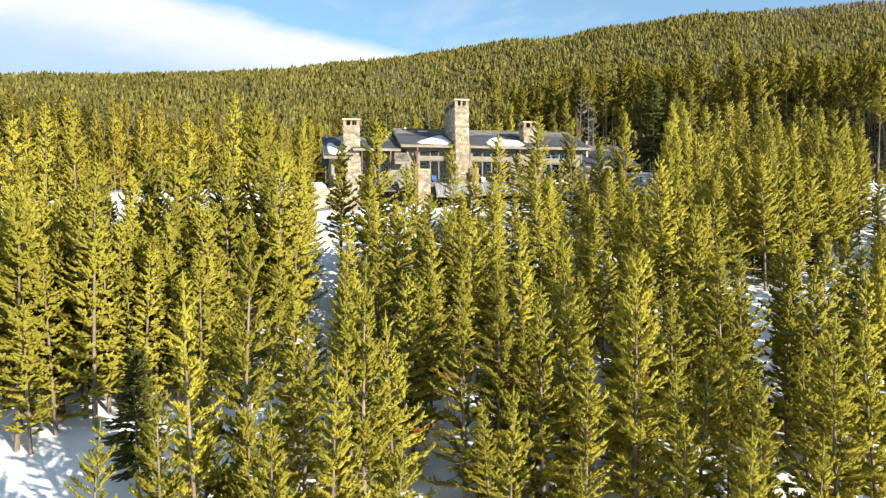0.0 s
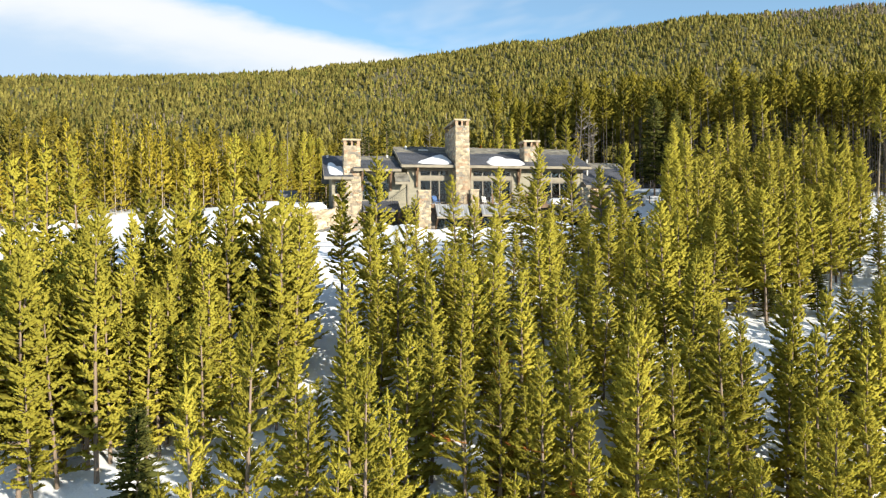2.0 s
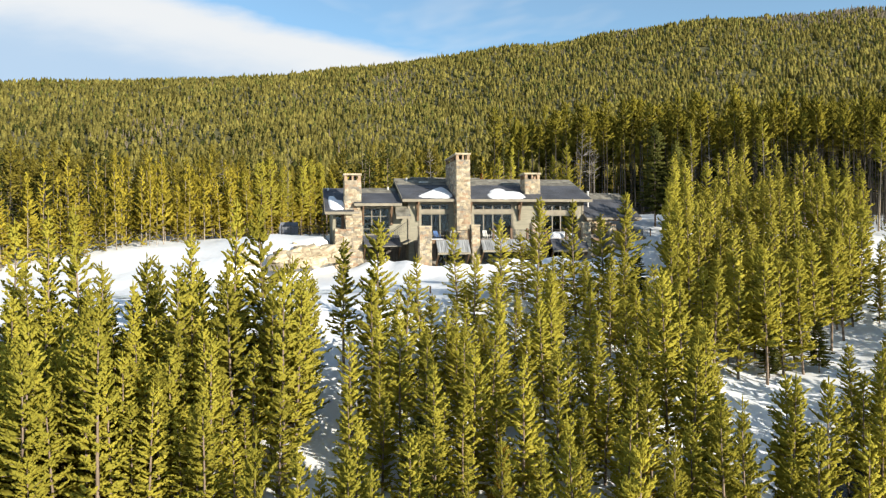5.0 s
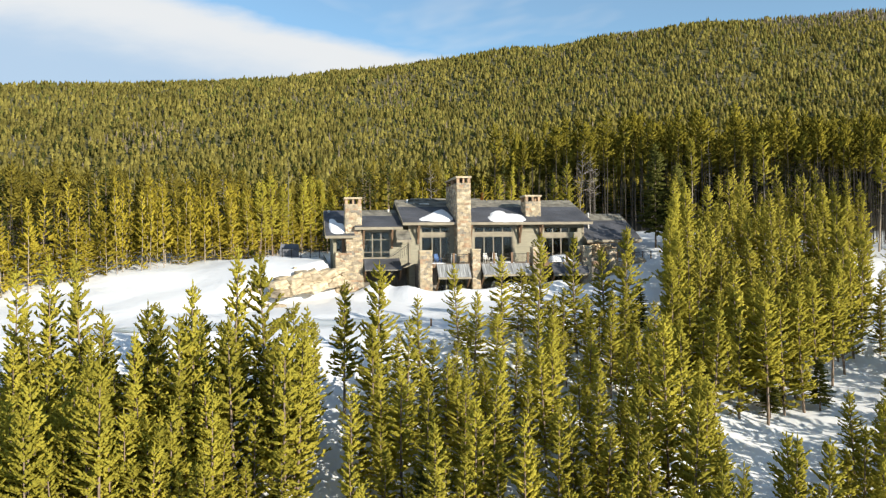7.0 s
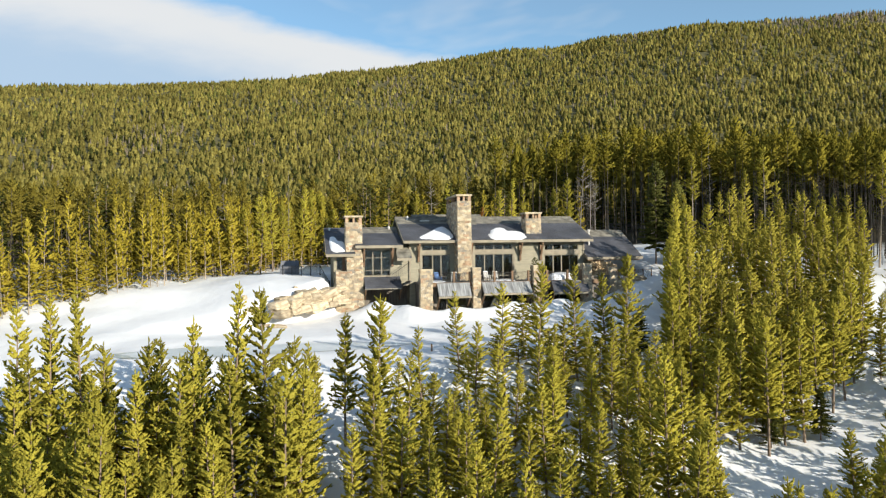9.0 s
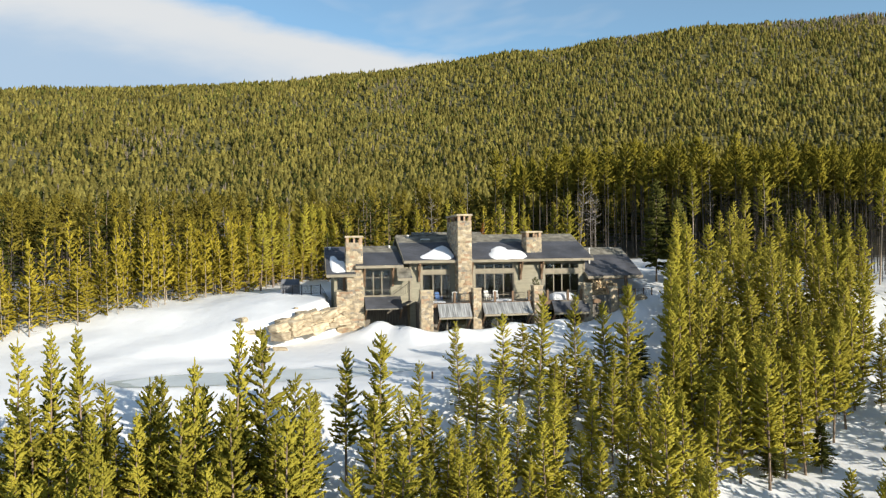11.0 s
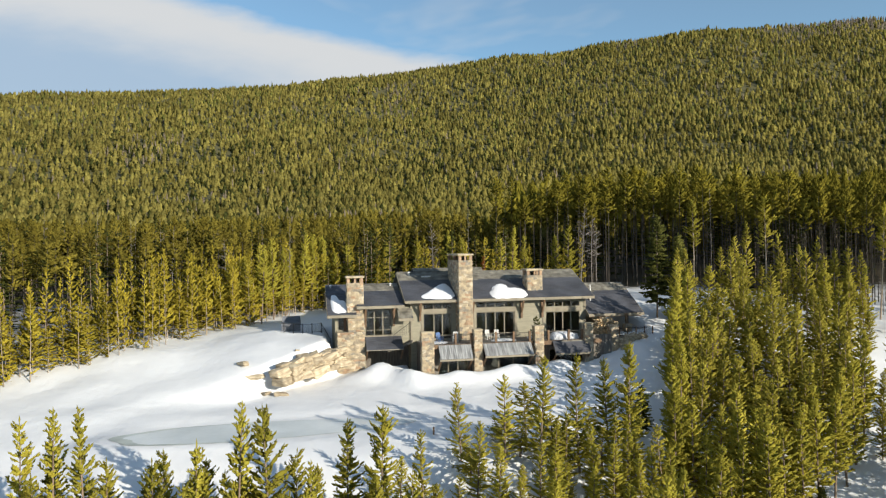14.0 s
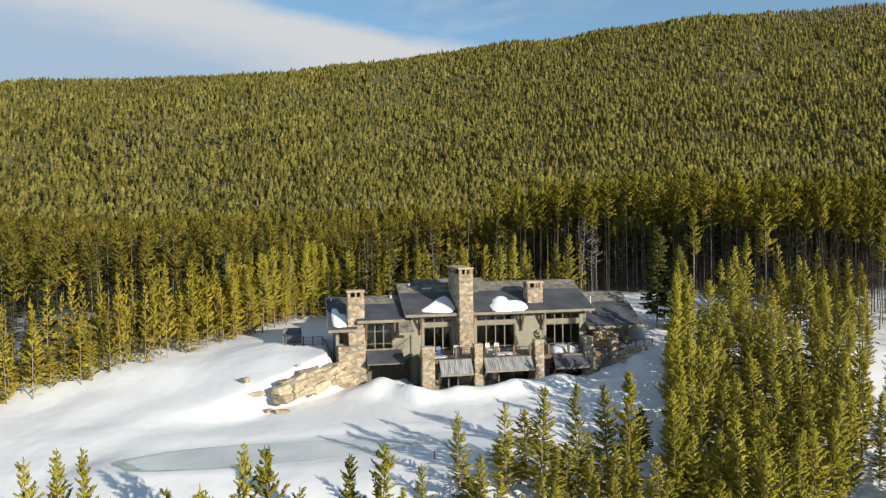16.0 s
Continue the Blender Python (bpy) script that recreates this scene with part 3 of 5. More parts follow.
# bushy trees along the foot of the belt, beside the open snow
stand([(12.4, 38.0, 5.2), (14.2, 40.6, 4.6), (17.3, 44.0, 5.0), (19.6, 45.6, 4.8), (21.3, 45.1, 6.2), (23.2, 46.8, 5.5), (24.8, 47.3, 6.6), (27.0, 49.8, 6.5),
       (29.4, 52.0, 6.8), (31.5, 54.0, 7.5), (34.0, 57.0, 8.5), (36.5, 60.0, 9.5), (38.5, 63.5, 10.5), (38.4, 60.3, 6.6), (36.6, 57.6, 4.4), (44.5, 72.5, 8.5), (41.0, 66.5, 6.5), (46.6, 75.5, 10.4)], mid_protos + full_protos)


crowd = []


def fill(count, y0, y1, left, right, top, protos, gap, keep=lambda x, y: True, deep=lambda x, y: False):
    """Scatters up to count trees between two edges; top(x, y) gives the height that their tips reach."""
    done = tries = 0
    while done < count and tries < count * 40:
        tries += 1
        y = tree_rng.uniform(y0, y1)
        x = tree_rng.uniform(left(y), right(y))
        if not keep(x, y) or any((x - a) ** 2 + (y - b) ** 2 < gap * gap for a, b in planted):
            continue
        planted.append((x, y))
        if x > 30 and y > 70 and 79 < 0.682 * x + 0.731 * y < 93 and tree_rng.random() < 0.5:      # gaps that let the sun on to the snow beside the house
            continue
        if deep(x, y):       # far inside a stand, or out of view: part of its mass
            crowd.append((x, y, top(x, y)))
        else:
            plant(protos[tree_rng.randrange(len(protos))], x, y, top(x, y), 11.0, tree_rng)
        done += 1


def open_snow(x, y):
    """False on the snow that stays free of trees."""
    if -22 < x < -8.5 and 22 < y < 30.5 and x < -14.6 + (y - 22) * 0.45:
        return False
    if 12.5 < x < 17 and 36 < y < 41 or 18 < x < 30 and 36 < y < 45.5:
        return False
    return not (-7.6 < x < -4.8 and 30 < y < 46)


fill(4, 52, 82, lambda y: 0.615 * y, lambda y: 0.68 * y, lambda x, y: slope_right(y) + tree_rng.uniform(5, 9.5), mid_protos, 3.0, open_snow)
# the belt right of the house, the thicket below the clearing, and the slope under the camera
fill(118, 45.5, 90, lambda y: 14.2 + (y - 46) * 0.38, lambda y: min(22 + (y - 45) * 0.95, (0.60 + 0.07 * noise.noise(Vector((0, y * 0.22, 1)))) * y), lambda x, y: 4.9 + (y - 47) * 0.34 - 0.28 * max(0, x - 0.48 * y) + tree_rng.uniform(-3.4, 2.2), mid_protos + full_protos, 1.4, lambda x, y: open_snow(x, y) and noise.noise(Vector((x * 0.16, y * 0.16, 3))) > -0.15, lambda x, y: y > 51)
fill(40, 39, 54, lambda y: 0.5 + max(0, y - 46) * 0.35, lambda y: 15.5, lambda x, y: 3.2 + (y - 42) * 0.3 + tree_rng.uniform(-2.5, 1.0), mid_protos, 1.5, open_snow, lambda x, y: y > 48.5)
fill(30, 29.5, 37, lambda y: -0.74 * y, lambda y: -9.0, lambda x, y: 2.2 + (y - 33) * 0.5 + tree_rng.uniform(-3.0, 1.0), mid_protos, 1.05, open_snow)
fill(32, 34.5, 42, lambda y: -0.71 * y, lambda y: -6.0, lambda x, y: tree_rng.uniform(2.6, 6.4), mid_protos, 1.1, open_snow)
fill(14, 38, 47, lambda y: -4.5, lambda y: 12.0, lambda x, y: tree_rng.uniform(1.5, 4.6), mid_protos, 1.3, open_snow)
fill(20, 32, 42, lambda y: 0.5, lambda y: 14.5, lambda x, y: tree_rng.uniform(-1.5, 2.6), mid_protos, 1.2, open_snow)
fill(32, 31, 43, lambda y: -0.74 * y, lambda y: 0.40 * y, lambda x, y: 1.2 + (y - 33) * 0.34 + tree_rng.uniform(-2.8, 0.8), mid_protos + full_protos, 1.35, open_snow, lambda x, y: y > 39 and x < 0)
fill(18, 29.8, 34.5, lambda y: -0.68 * y, lambda y: -10.0, lambda x, y: tree_rng.uniform(-1.5, 2.4), mid_protos, 0.8)
fill(7, 29, 39, lambda y: 0.60 * y, lambda y: 0.69 * y, lambda x, y: slope_right(y) + tree_rng.uniform(6.0, 9.0), mid_protos + full_protos, 1.3)
fill(22, 17, 25, lambda y: -7.0, lambda y: 0.74 * y, lambda x, y: -2.6 + (y - 20) * 0.22 + tree_rng.uniform(-3.0, 0.6), near_protos, 1.5, open_snow)
fill(30, 25, 31.5, lambda y: -6.5, lambda y: 0.74 * y, lambda x, y: -2.6 + (y - 20) * 0.22 + tree_rng.uniform(-3.0, 0.6), full_protos, 1.4, open_snow)
# mostly unseen trees right of view, added for the shade they throw on the slope
fill(36, 26, 60, lambda y: 0.62 * y, lambda y: 0.66 * y + 14, lambda x, y: slope_right(y) + tree_rng.uniform(6.5, 10), full_protos, 1.9, lambda x, y: x > 0.67 * y or y < 35, lambda x, y: x > 0.67 * y)
for x, y, tip in ((26.75, 86.2, 21.8), (29.3, 85.0, 19.3), (-11.4, 26.0, -3.3), (-16.9, 33.0, -3.6), (17.2, 60.0, 5.5), (22.0, 46.3, 0.4), (26.0, 47.5, 1.0), (-1.0, 33.5, -1.8)):
    plant(spruce_protos[tree_rng.randrange(2)], x, y, tip, 11.0, tree_rng)


snag_protos = [conifer("dead_tree", conifer_meshes("dead_tree", 160 + i, 12.0, 0.5, 1.1, 10, 3, 0.3, 0.016, M_DEAD, M_DEAD, dead=30, bend=0.5, stem=0.75, fan=3, core=0.0), "bare grey dead pine behind the house", "dead trees behind the house") for i in range(2)]
for k, (x, y, tip) in enumerate(((21.0, 97.0, 22.3), (19.6, 99.0, 24.0), (-30.4, 96.0, 19.5), (22.6, 101.0, 21.0), (-1.5, 104.0, 22.0))):
    plant(snag_protos[k % 2], x, y, tip, 12.0, tree_rng)
lofty = conifer("pine_tree", conifer_meshes("tall_pine", 35, 15.0, 0.5, 1.2, 16, 6, 0.45, 0.07, M_PINE, M_PALEBARK, dead=16, bend=0.3, shape=0.7, stem=0.8, bristles=1, fan=4, core=0.07), "tall old pine with a pale bare trunk at the forest edge", "pines behind the house")
for x, y, tip in ((56.6, 89.2, 23.2), (45.0, 96.0, 25.0), (36.0, 99.0, 24.5)):
    plant(lofty, x, y, tip, 15.0, tree_rng)
# loose pines standing out behind the roofs
for x, y, tip in ((17.6, 97.0, 20.8), (16.2, 99.0, 19.6), (9.8, 99.0, 21.0), (7.8, 98.0, 19.4), (11.9, 99.5, 19.8), (3.0, 98.0, 19.6), (0.6, 99.0, 20.4), (-3.5, 98.0, 19.0), (-8.2, 99.0, 18.8)):
    plant(mid_protos[tree_rng.randrange(9)], x, y, tip, 11.0, tree_rng)
for x, y, tip in ((-26.2, 91.5, 17.0), (-24.6, 93.0, 18.6), (-23.8, 96.6, 19.6), (-22.6, 98.6, 18.4), (-20.8, 102.0, 20.4), (-19.6, 103.6, 18.8), (-18.0, 104.6, 19.6),
                  (-16.4, 105.0, 17.4), (-22.8, 100.4, 18.2), (-19.8, 105.6, 20.4), (-25.4, 95.6, 18.8), (-28.0, 91.0, 15.8), (-14.4, 105.4, 18.6), (-18.4, 106.6, 20.0)):
    plant(mid_protos[(2, 6)[tree_rng.randrange(2)]], x, y, tip, 11.0, tree_rng)
rusty = conifer("pine_tree", conifer_meshes("dead_pine", 33, 11.0, 0.05, 1.0, 14, 5, 0.5, 0.12, M_RUST, M_BARK), "small rust-red dead pine behind the house", "pines behind the house")
plant(rusty, 5.65, 95.0, 16.6, 11.0, tree_rng)


def drop_protos(protos):
    for root in protos:
        for o in (*root.children_recursive, root):
            bpy.data.objects.remove(o)


# ---- the forest behind the clearing and on the hill: one mass ----
def scatter_mesh(name, protos, places, mats, label):
    """Joins many small trees into one mesh. protos: (verts, faces, material indices, and normals if they have any); places: (proto, x, y, z, turn, width, height)."""
    vs, fs, ms, ns, base = [], [], [], [], 0
    arrays = [[np.array(a) for a in proto] for proto in protos]
    for k, x, y, z, a, w, h in places:
        v, f, m = arrays[k][:3]
        c, s = math.cos(a), math.sin(a)
        q = np.empty_like(v)
        q[:, 0], q[:, 1], q[:, 2] = x + (v[:, 0] * c - v[:, 1] * s) * w, y + (v[:, 0] * s + v[:, 1] * c) * w, z + v[:, 2] * h
        vs.append(q), fs.append(f + base), ms.append(m)
        if len(arrays[k]) > 3:
            g = arrays[k][3]
            ns.append(np.stack((g[:, 0] * c - g[:, 1] * s, g[:, 0] * s + g[:, 1] * c, g[:, 2]), 1))
        base += len(v)
    vs, fs, ms = np.concatenate(vs), np.concatenate(fs), np.concatenate(ms)
    me = bpy.data.meshes.new(name)
    n = fs.shape[1]
    me.vertices.add(len(vs)), me.loops.add(fs.size), me.polygons.add(len(fs))
    me.vertices.foreach_set("co", vs.ravel().astype(np.float32))
    me.loops.foreach_set("vertex_index", fs.ravel().astype(np.int32))
    me.polygons.foreach_set("loop_start", np.arange(0, fs.size, n, dtype=np.int32))
    me.polygons.foreach_set("material_index", ms.astype(np.int32))
    me.polygons.foreach_set("use_smooth", np.ones(len(fs), bool))
    for m in mats:
        me.materials.append(m)
    me.update(calc_edges=True)
    if ns:
        me.normals_split_custom_set_from_vertices(np.concatenate(ns).tolist())
    ob = new(name, me)
    return tagged(ob, label, "forest", kind="stuff")


def far_tree(seed, tiers=6, points=7, trunk=0.12, blunt=0.62):
    """A small conifer of unit height and unit width: overlapping ragged skirts of boughs round a thin stem."""
    rng = random.Random(seed)
    v, f, m = [], [], []
    for k in range(3):
        a = 2.1 * k
        i = len(v)
        d = Vector((math.cos(a), math.sin(a), 0)) * 0.03
        e = Vector((-d.y, d.x, 0))
        v += [d - e + Vector((0, 0, -0.1)), d + e + Vector((0, 0, -0.1)), Vector((0, 0, 0.9))]
        f.append((i, i + 1, i + 2)), m.append(1)
    lean = Vector((rng.uniform(-0.06, 0.06), rng.uniform(-0.06, 0.06), 0))
    for t in range(tiers):
        z = trunk + (1 - trunk) * t / tiers
        r = 0.5 * (1 - t / tiers) ** blunt * rng.uniform(0.82, 1.18)
        i = len(v)
        v.append(lean * z + Vector((0, 0, min(1.0, z + (1 - trunk) * 1.75 / tiers))))
        turn = rng.uniform(0, 6)
        for k in range(2 * points):
            a = turn + math.pi * (k + rng.uniform(-0.3, 0.3)) / points
            rr = r * (rng.uniform(0.8, 1.25) if k % 2 else rng.uniform(0.45, 0.75))
            v.append(lean * z + Vector((math.cos(a) * rr, math.sin(a) * rr, z + rng.uniform(-0.03, 0.05) - (0.02 if k % 2 else 0))))
        for k in range(2 * points):
            f.append((i, i + 1 + k, i + 1 + (k + 1) % (2 * points))), m.append(0)
    return v, f, m


def joined(meshes):
    """Trunk and crown of a conifer as one list of triangles with their normals, for masses of trees."""
    v, f, m, facing = [], [], [], []
    for me, k in zip(meshes, (1, 0)):
        n = len(v)
        v += [tuple(p.co) for p in me.vertices]
        turned = np.empty(3 * len(me.loops), np.float32)
        me.corner_normals.foreach_get("vector", turned)
        which = np.empty(len(me.loops), np.int32)
        me.loops.foreach_get("vertex_index", which)
        each = np.zeros((len(me.vertices), 3))
        each[which] = turned.reshape(-1, 3)
        facing.append(each)
        for p in me.polygons:
            q = [i + n for i in p.vertices]
            for i in range(2, len(q)):
                f.append((q[0], q[i - 1], q[i])), m.append(k)
    return v, f, m, np.concatenate(facing)


OLD = [joined(conifer_meshes("old_pine", 90 + i, 16.0, 0.68 + 0.04 * (i % 3), 1.15, 11, 2, 0.5, 0.12, M_OLD, M_OLDBARK, dead=7, bend=0.3, shape=0.6, stem=0.48, sides=4, fan=3, core=0.12)) for i in range(5)]
YOUNG = [joined(conifer_meshes("edge_pine", 110 + i, 9.0, 0.04 + 0.07 * (i % 3), 1.0, 15, 2, 0.44, 0.095, M_YOUNG, M_PALEBARK, dead=6, bend=0.25, shape=0.8 + 0.1 * (i % 3), stem=0.6, sides=4, fan=4, core=0.09)) for i in range(6)]
LOW = [joined(conifer_meshes("mixed_pine", 190 + i, 13.0, 0.44 + 0.1 * (i % 3), 1.25, 11, 2, 0.55, 0.13, M_FAR, M_OLDBARK, dead=6, bend=0.25, shape=0.85, stem=0.6, sides=4, fan=4, core=0.15)) for i in range(5)]
DARK = [joined(conifer_meshes("old_spruce", 130 + i, 13.0, 0.08, 1.25, 14, 1, 0.6, 0.13, M_SPRUCE, M_BARK, droop=0.7, dead=3, bend=0.1, shape=1.0, sides=4, fan=4, core=0.18)) for i in range(3)]
BARE = [joined(conifer_meshes("snag", 150 + i, 13.0, 0.5, 0.9, 6, 2, 0.3, 0.02, M_DEAD, M_DEAD, dead=26, bend=0.2, stem=0.5, fan=2, twigs=False, core=0.0)) for i in range(2)]
far_rng = random.Random(11)
edge_x = curve([50, 66.4, 69.6, 73, 77, 82.4, 87, 94.5, 99, 104, 109], [-60, -43.3, -39.7, -35.5, -31.1, -28.2, -26.3, -24.6, -22, -17, -9])     # where the clearing ends on its left


def spread(y0, y1, left, right, gap, jitter=0.5):
    out, y = [], y0
    while y < y1:
        x = left(y)
        while x < right(y):
            out.append((x + far_rng.uniform(-jitter, jitter) * gap, y + far_rng.uniform(-jitter, jitter) * gap))
            x += gap
        y += gap
    return out


def grove(name, protos, spots, mats, wide, tall, label):
    return scatter_mesh(name, protos, [(far_rng.randrange(len(protos)), x, y, ground_z(x, y) - 0.15, far_rng.uniform(0, 6.28), far_rng.uniform(*wide), far_rng.uniform(*tall)) for x, y in spots], mats, label)


STAND = [joined(conifer_meshes("stand_pine", 170 + i, 11.0, 0.08 + 0.10 * (i % 3), 1.15, 23, 4, 0.38, 0.09, M_STAND, M_BARK, dead=6, bend=0.3, shape=0.8 + 0.1 * (i % 3), sides=4, fan=4, core=0.09)) for i in range(6)]
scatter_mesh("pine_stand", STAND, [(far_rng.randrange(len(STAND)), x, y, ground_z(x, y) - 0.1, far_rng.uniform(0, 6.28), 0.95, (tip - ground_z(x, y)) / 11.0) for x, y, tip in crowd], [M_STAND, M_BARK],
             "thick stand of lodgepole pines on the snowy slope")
# young trees along the clearing's left edge, old pines behind, a few dark spruces and grey snags among them
young = [p for p in spread(56, 112, lambda y: -0.80 * y - 8, lambda y: edge_x(y) - 0.1, 1.42) if p[0] > edge_x(p[1]) - 9.5 and far_rng.random() < 0.93]
grove("young_pines", YOUNG, young, [M_YOUNG, M_PALEBARK], (0.75, 1.2), (0.4, 1.25), "belt of young pines with pale bare trunks along the snow field")
grove("young_pines", YOUNG, [(x, y) for x, y in spread(95, 110, lambda y: -22, lambda y: 24, 2.6) if (x > -10 or y > 104) and far_rng.random() < (0.75 if x < 7 else 0.3) * smooth(23, 16, x)], [M_YOUNG, M_PALEBARK], (0.75, 1.05), (0.5, 1.15), "loose row of young pines behind the house")
old = [p for p in spread(72, 142, lambda y: -0.75 * y - 12, lambda y: 0.75 * y + 16, 2.9)
       if p[1] > 110 + 3 * math.sin(p[0] * 0.2) - 18 * smooth(25, 54, p[0]) or p[0] < edge_x(p[1]) - 21]
# on the right a wall of bare trunks, elsewhere pines clothed lower down and mixed with spruces
wall = [p for p in old if p[0] > 0.10 * p[1] + far_rng.uniform(-6, 6)]
mixed = [p for p in old if p not in wall]
grove("old_pines", LOW, [p for p in mixed if far_rng.random() < 0.42], [M_FAR, M_OLDBARK], (0.85, 1.2), (0.75, 1.15), "old pines standing thick behind the clearing")
spots = [p for p in mixed if far_rng.random() < 0.24] + [p for p in spread(97, 109, lambda y: -16, lambda y: 12, 4.0) if far_rng.random() < 0.7]
# more spruces behind the trunk wall, a dark filler standing in for deep shade
spots += [p for p in wall if far_rng.random() < (0.3 if p[1] > 117 else 0.05)]
wall += [p for p in spread(92, 117, lambda y: 10, lambda y: 0.66 * y, 2.9) if far_rng.random() < 0.6 and p[1] > 110 - 18 * smooth(25, 54, p[0])]
wall += [p for p in spread(74, 112, lambda y: 0.67 * y + 7, lambda y: 0.67 * y + 38, 3.5) if p[1] < 100]      # unseen trees right of view, added to shade the trunk wall
back = [far_tree(200 + i, 6, 6, 0.64) for i in range(6)]
grove("old_pines", OLD, [p for p in wall if p[1] <= 123], [M_OLD, M_OLDBARK], (0.75, 1.1), (0.93, 1.24), "wall of tall old pines with bare grey trunks")
grove("old_pines", back, [p for p in wall if p[1] > 123], [M_OLD, M_OLDBARK], (2.2, 3.3), (13.5, 18.5), "crowns of old pines behind the wall of trunks")
grove("dark_spruces", DARK, spots, [M_SPRUCE, M_BARK], (0.85, 1.3), (0.55, 1.1), "dark spruces among the old pines, more added as shade behind the trunks")
grove("dead_snags", BARE, [p for p in spread(104, 150, lambda y: -0.6 * y, lambda y: 0.6 * y, 13.0)], [M_DEAD, M_DEAD], (0.8, 1.1), (0.9, 1.25), "bare grey dead trees at the forest edge")

far_protos = [far_tree(i, 8, 6, 0.14) for i in range(8)]
hill_protos = [far_tree(40 + i, 3, 3, 0.02, 0.5) for i in range(12)]
ridge_protos = [far_tree(60 + i, 2, 3, 0.02, 0.5) for i in range(12)]
for k, (v, f, m) in [*enumerate(hill_protos), *enumerate(ridge_protos)]:
    if k > 8:            # a dark spruce and two bare grey trees
        m[:] = [2 if k == 9 else 1] * len(m)
    if k > 9:
        v[:] = [Vector((p.x * 0.45, p.y * 0.45, p.z)) for p in v]
near_hill, far_hill, ridge = [], [], []
y = 141.0
while y < 840:
    step = 3.0 + 0.7 * (y / 800)
    x = -0.74 * y - 25
    while x < 0.74 * y + 25:
        px, py = x + far_rng.uniform(-0.8, 0.8) * step, y + far_rng.uniform(-0.8, 0.8) * step
        thick = 0.9 + 0.5 * noise.noise(Vector((px * 0.025, py * 0.025, 2)))
        if py / ridge_far(px / py) < 1.05 and far_rng.random() < thick:
            size = far_rng.uniform(0.6, 1.35) * (1 + 0.3 * noise.noise(Vector((px * 0.02, py * 0.02, 8))))
            tall = (5.0 + 6.0 * smooth(190, 130, py)) * size * (1.45 if py > 300 and far_rng.random() < 0.02 else 1)
            row = (px, py, ground_z(px, py) - 0.3, far_rng.uniform(0, 6.28), (3.1 + 0.5 * smooth(200, 320, py)) * size ** 0.6, tall)
            if py < 260:
                near_hill.append((far_rng.randrange(8), *row))
            else:
                grey = 0.02 + 0.3 * smooth(0.36, 0.6, noise.noise(Vector((px * 0.012, py * 0.02, 5)))) + 0.8 * smooth(0.43, 0.52, px / py) * smooth(0.88, 0.97, py / ridge_far(px / py))
                k = far_rng.random()
                (far_hill if py < 520 else ridge).append((10 + far_rng.randrange(2) if k < grey else 9 if k < grey + 0.11 else far_rng.randrange(9), *row))
        x += step
    y += step
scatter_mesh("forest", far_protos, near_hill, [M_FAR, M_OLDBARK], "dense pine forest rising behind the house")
scatter_mesh("forest", hill_protos, far_hill, [M_HAZY_HILL, M_GREYTREE, M_SPRUCE], "dense pine forest covering the hillside")
scatter_mesh("forest", ridge_protos, ridge, [M_HAZY_HILL, M_GREYTREE, M_SPRUCE], "dense pine forest climbing to the ridge")

# ---- the house ----
M_MORTAR = material("mortar", (0.33, 0.275, 0.195), 0.95, 0.2, 2, 20, 0.3)
M_CAP = material("sandstone_cap", (0.45, 0.37, 0.25), 0.85, 0.25, 2, 18, 0.3)
M_ROCK = material("sandstone_boulder", (0.47, 0.395, 0.275), 0.9, 0.4, 1.4, 7, 1.0, each=0.22, hue=(0.27, 0.205, 0.13), stretch=(1, 1, 2.2))
M_SIDING = material("olive_siding", (0.27, 0.245, 0.175), 0.75, 0.15, 1, 20, 0.15, stretch=(1, 1, 4))
M_TRIM = material("taupe_trim", (0.25, 0.215, 0.155), 0.7, 0.2, 1.5, 20, 0.15)
M_TIMBER = material("brown_timber", (0.17, 0.105, 0.06), 0.75, 0.35, 2, 24, 0.3, stretch=(1, 1, 0.3))
M_GREYWOOD = material("weathered_boards", (0.17, 0.15, 0.125), 0.85, 0.4, 2, 22, 0.4, stretch=(3, 3, 0.4))
M_SHINGLE = material("dry_shingles", (0.20, 0.185, 0.15), 0.9, 0.45, 1.3, 16, 0.7, island=0.16)
M_WET = material("wet_slate_shingles", (0.075, 0.077, 0.088), 0.55, 0.3, 0.5, 16, 0.35, island=0.10, spec=0.35)
M_METAL = material("grey_corrugated_metal", (0.34, 0.34, 0.33), 0.5, 0.5, 0.8, 5, 0.1, metal=0.35, stretch=(5, 1, 0.3))
M_IRON = material("dark_iron", (0.03, 0.028, 0.026), 0.55, 0.2, 4, 30, 0.1, metal=0.6)
M_ROOM = material("dim_room", (0.10, 0.085, 0.07), 0.9, 0.2, 1, 10, 0)
M_SNOW = material("snow", (0.79, 0.79, 0.80), 0.75, 0.06, 0.8, 8, 0.3)
M_FRAME = material("taupe_window_frame", (0.19, 0.165, 0.12), 0.5, 0.15, 3, 30, 0.05)
M_BLUE = material("blue_plastic", (0.05, 0.13, 0.32), 0.5, 0.1, 3, 20, 0.05)
M_PALE = material("pale_canvas", (0.62, 0.60, 0.56), 0.8, 0.15, 3, 20, 0.1)
M_LOG = material("split_firewood", (0.52, 0.38, 0.22), 0.85, 0.4, 3, 20, 0.3, each=0.4)
M_ICE = material("pond_ice", (0.50, 0.54, 0.51), 0.35, 0.25, 0.5, 3, 0.12, hue=(0.34, 0.38, 0.36))
M_OLDICE = material("drifted_pond_ice", (0.62, 0.645, 0.64), 0.6, 0.2, 0.25, 3, 0.12, hue=(0.53, 0.565, 0.56))
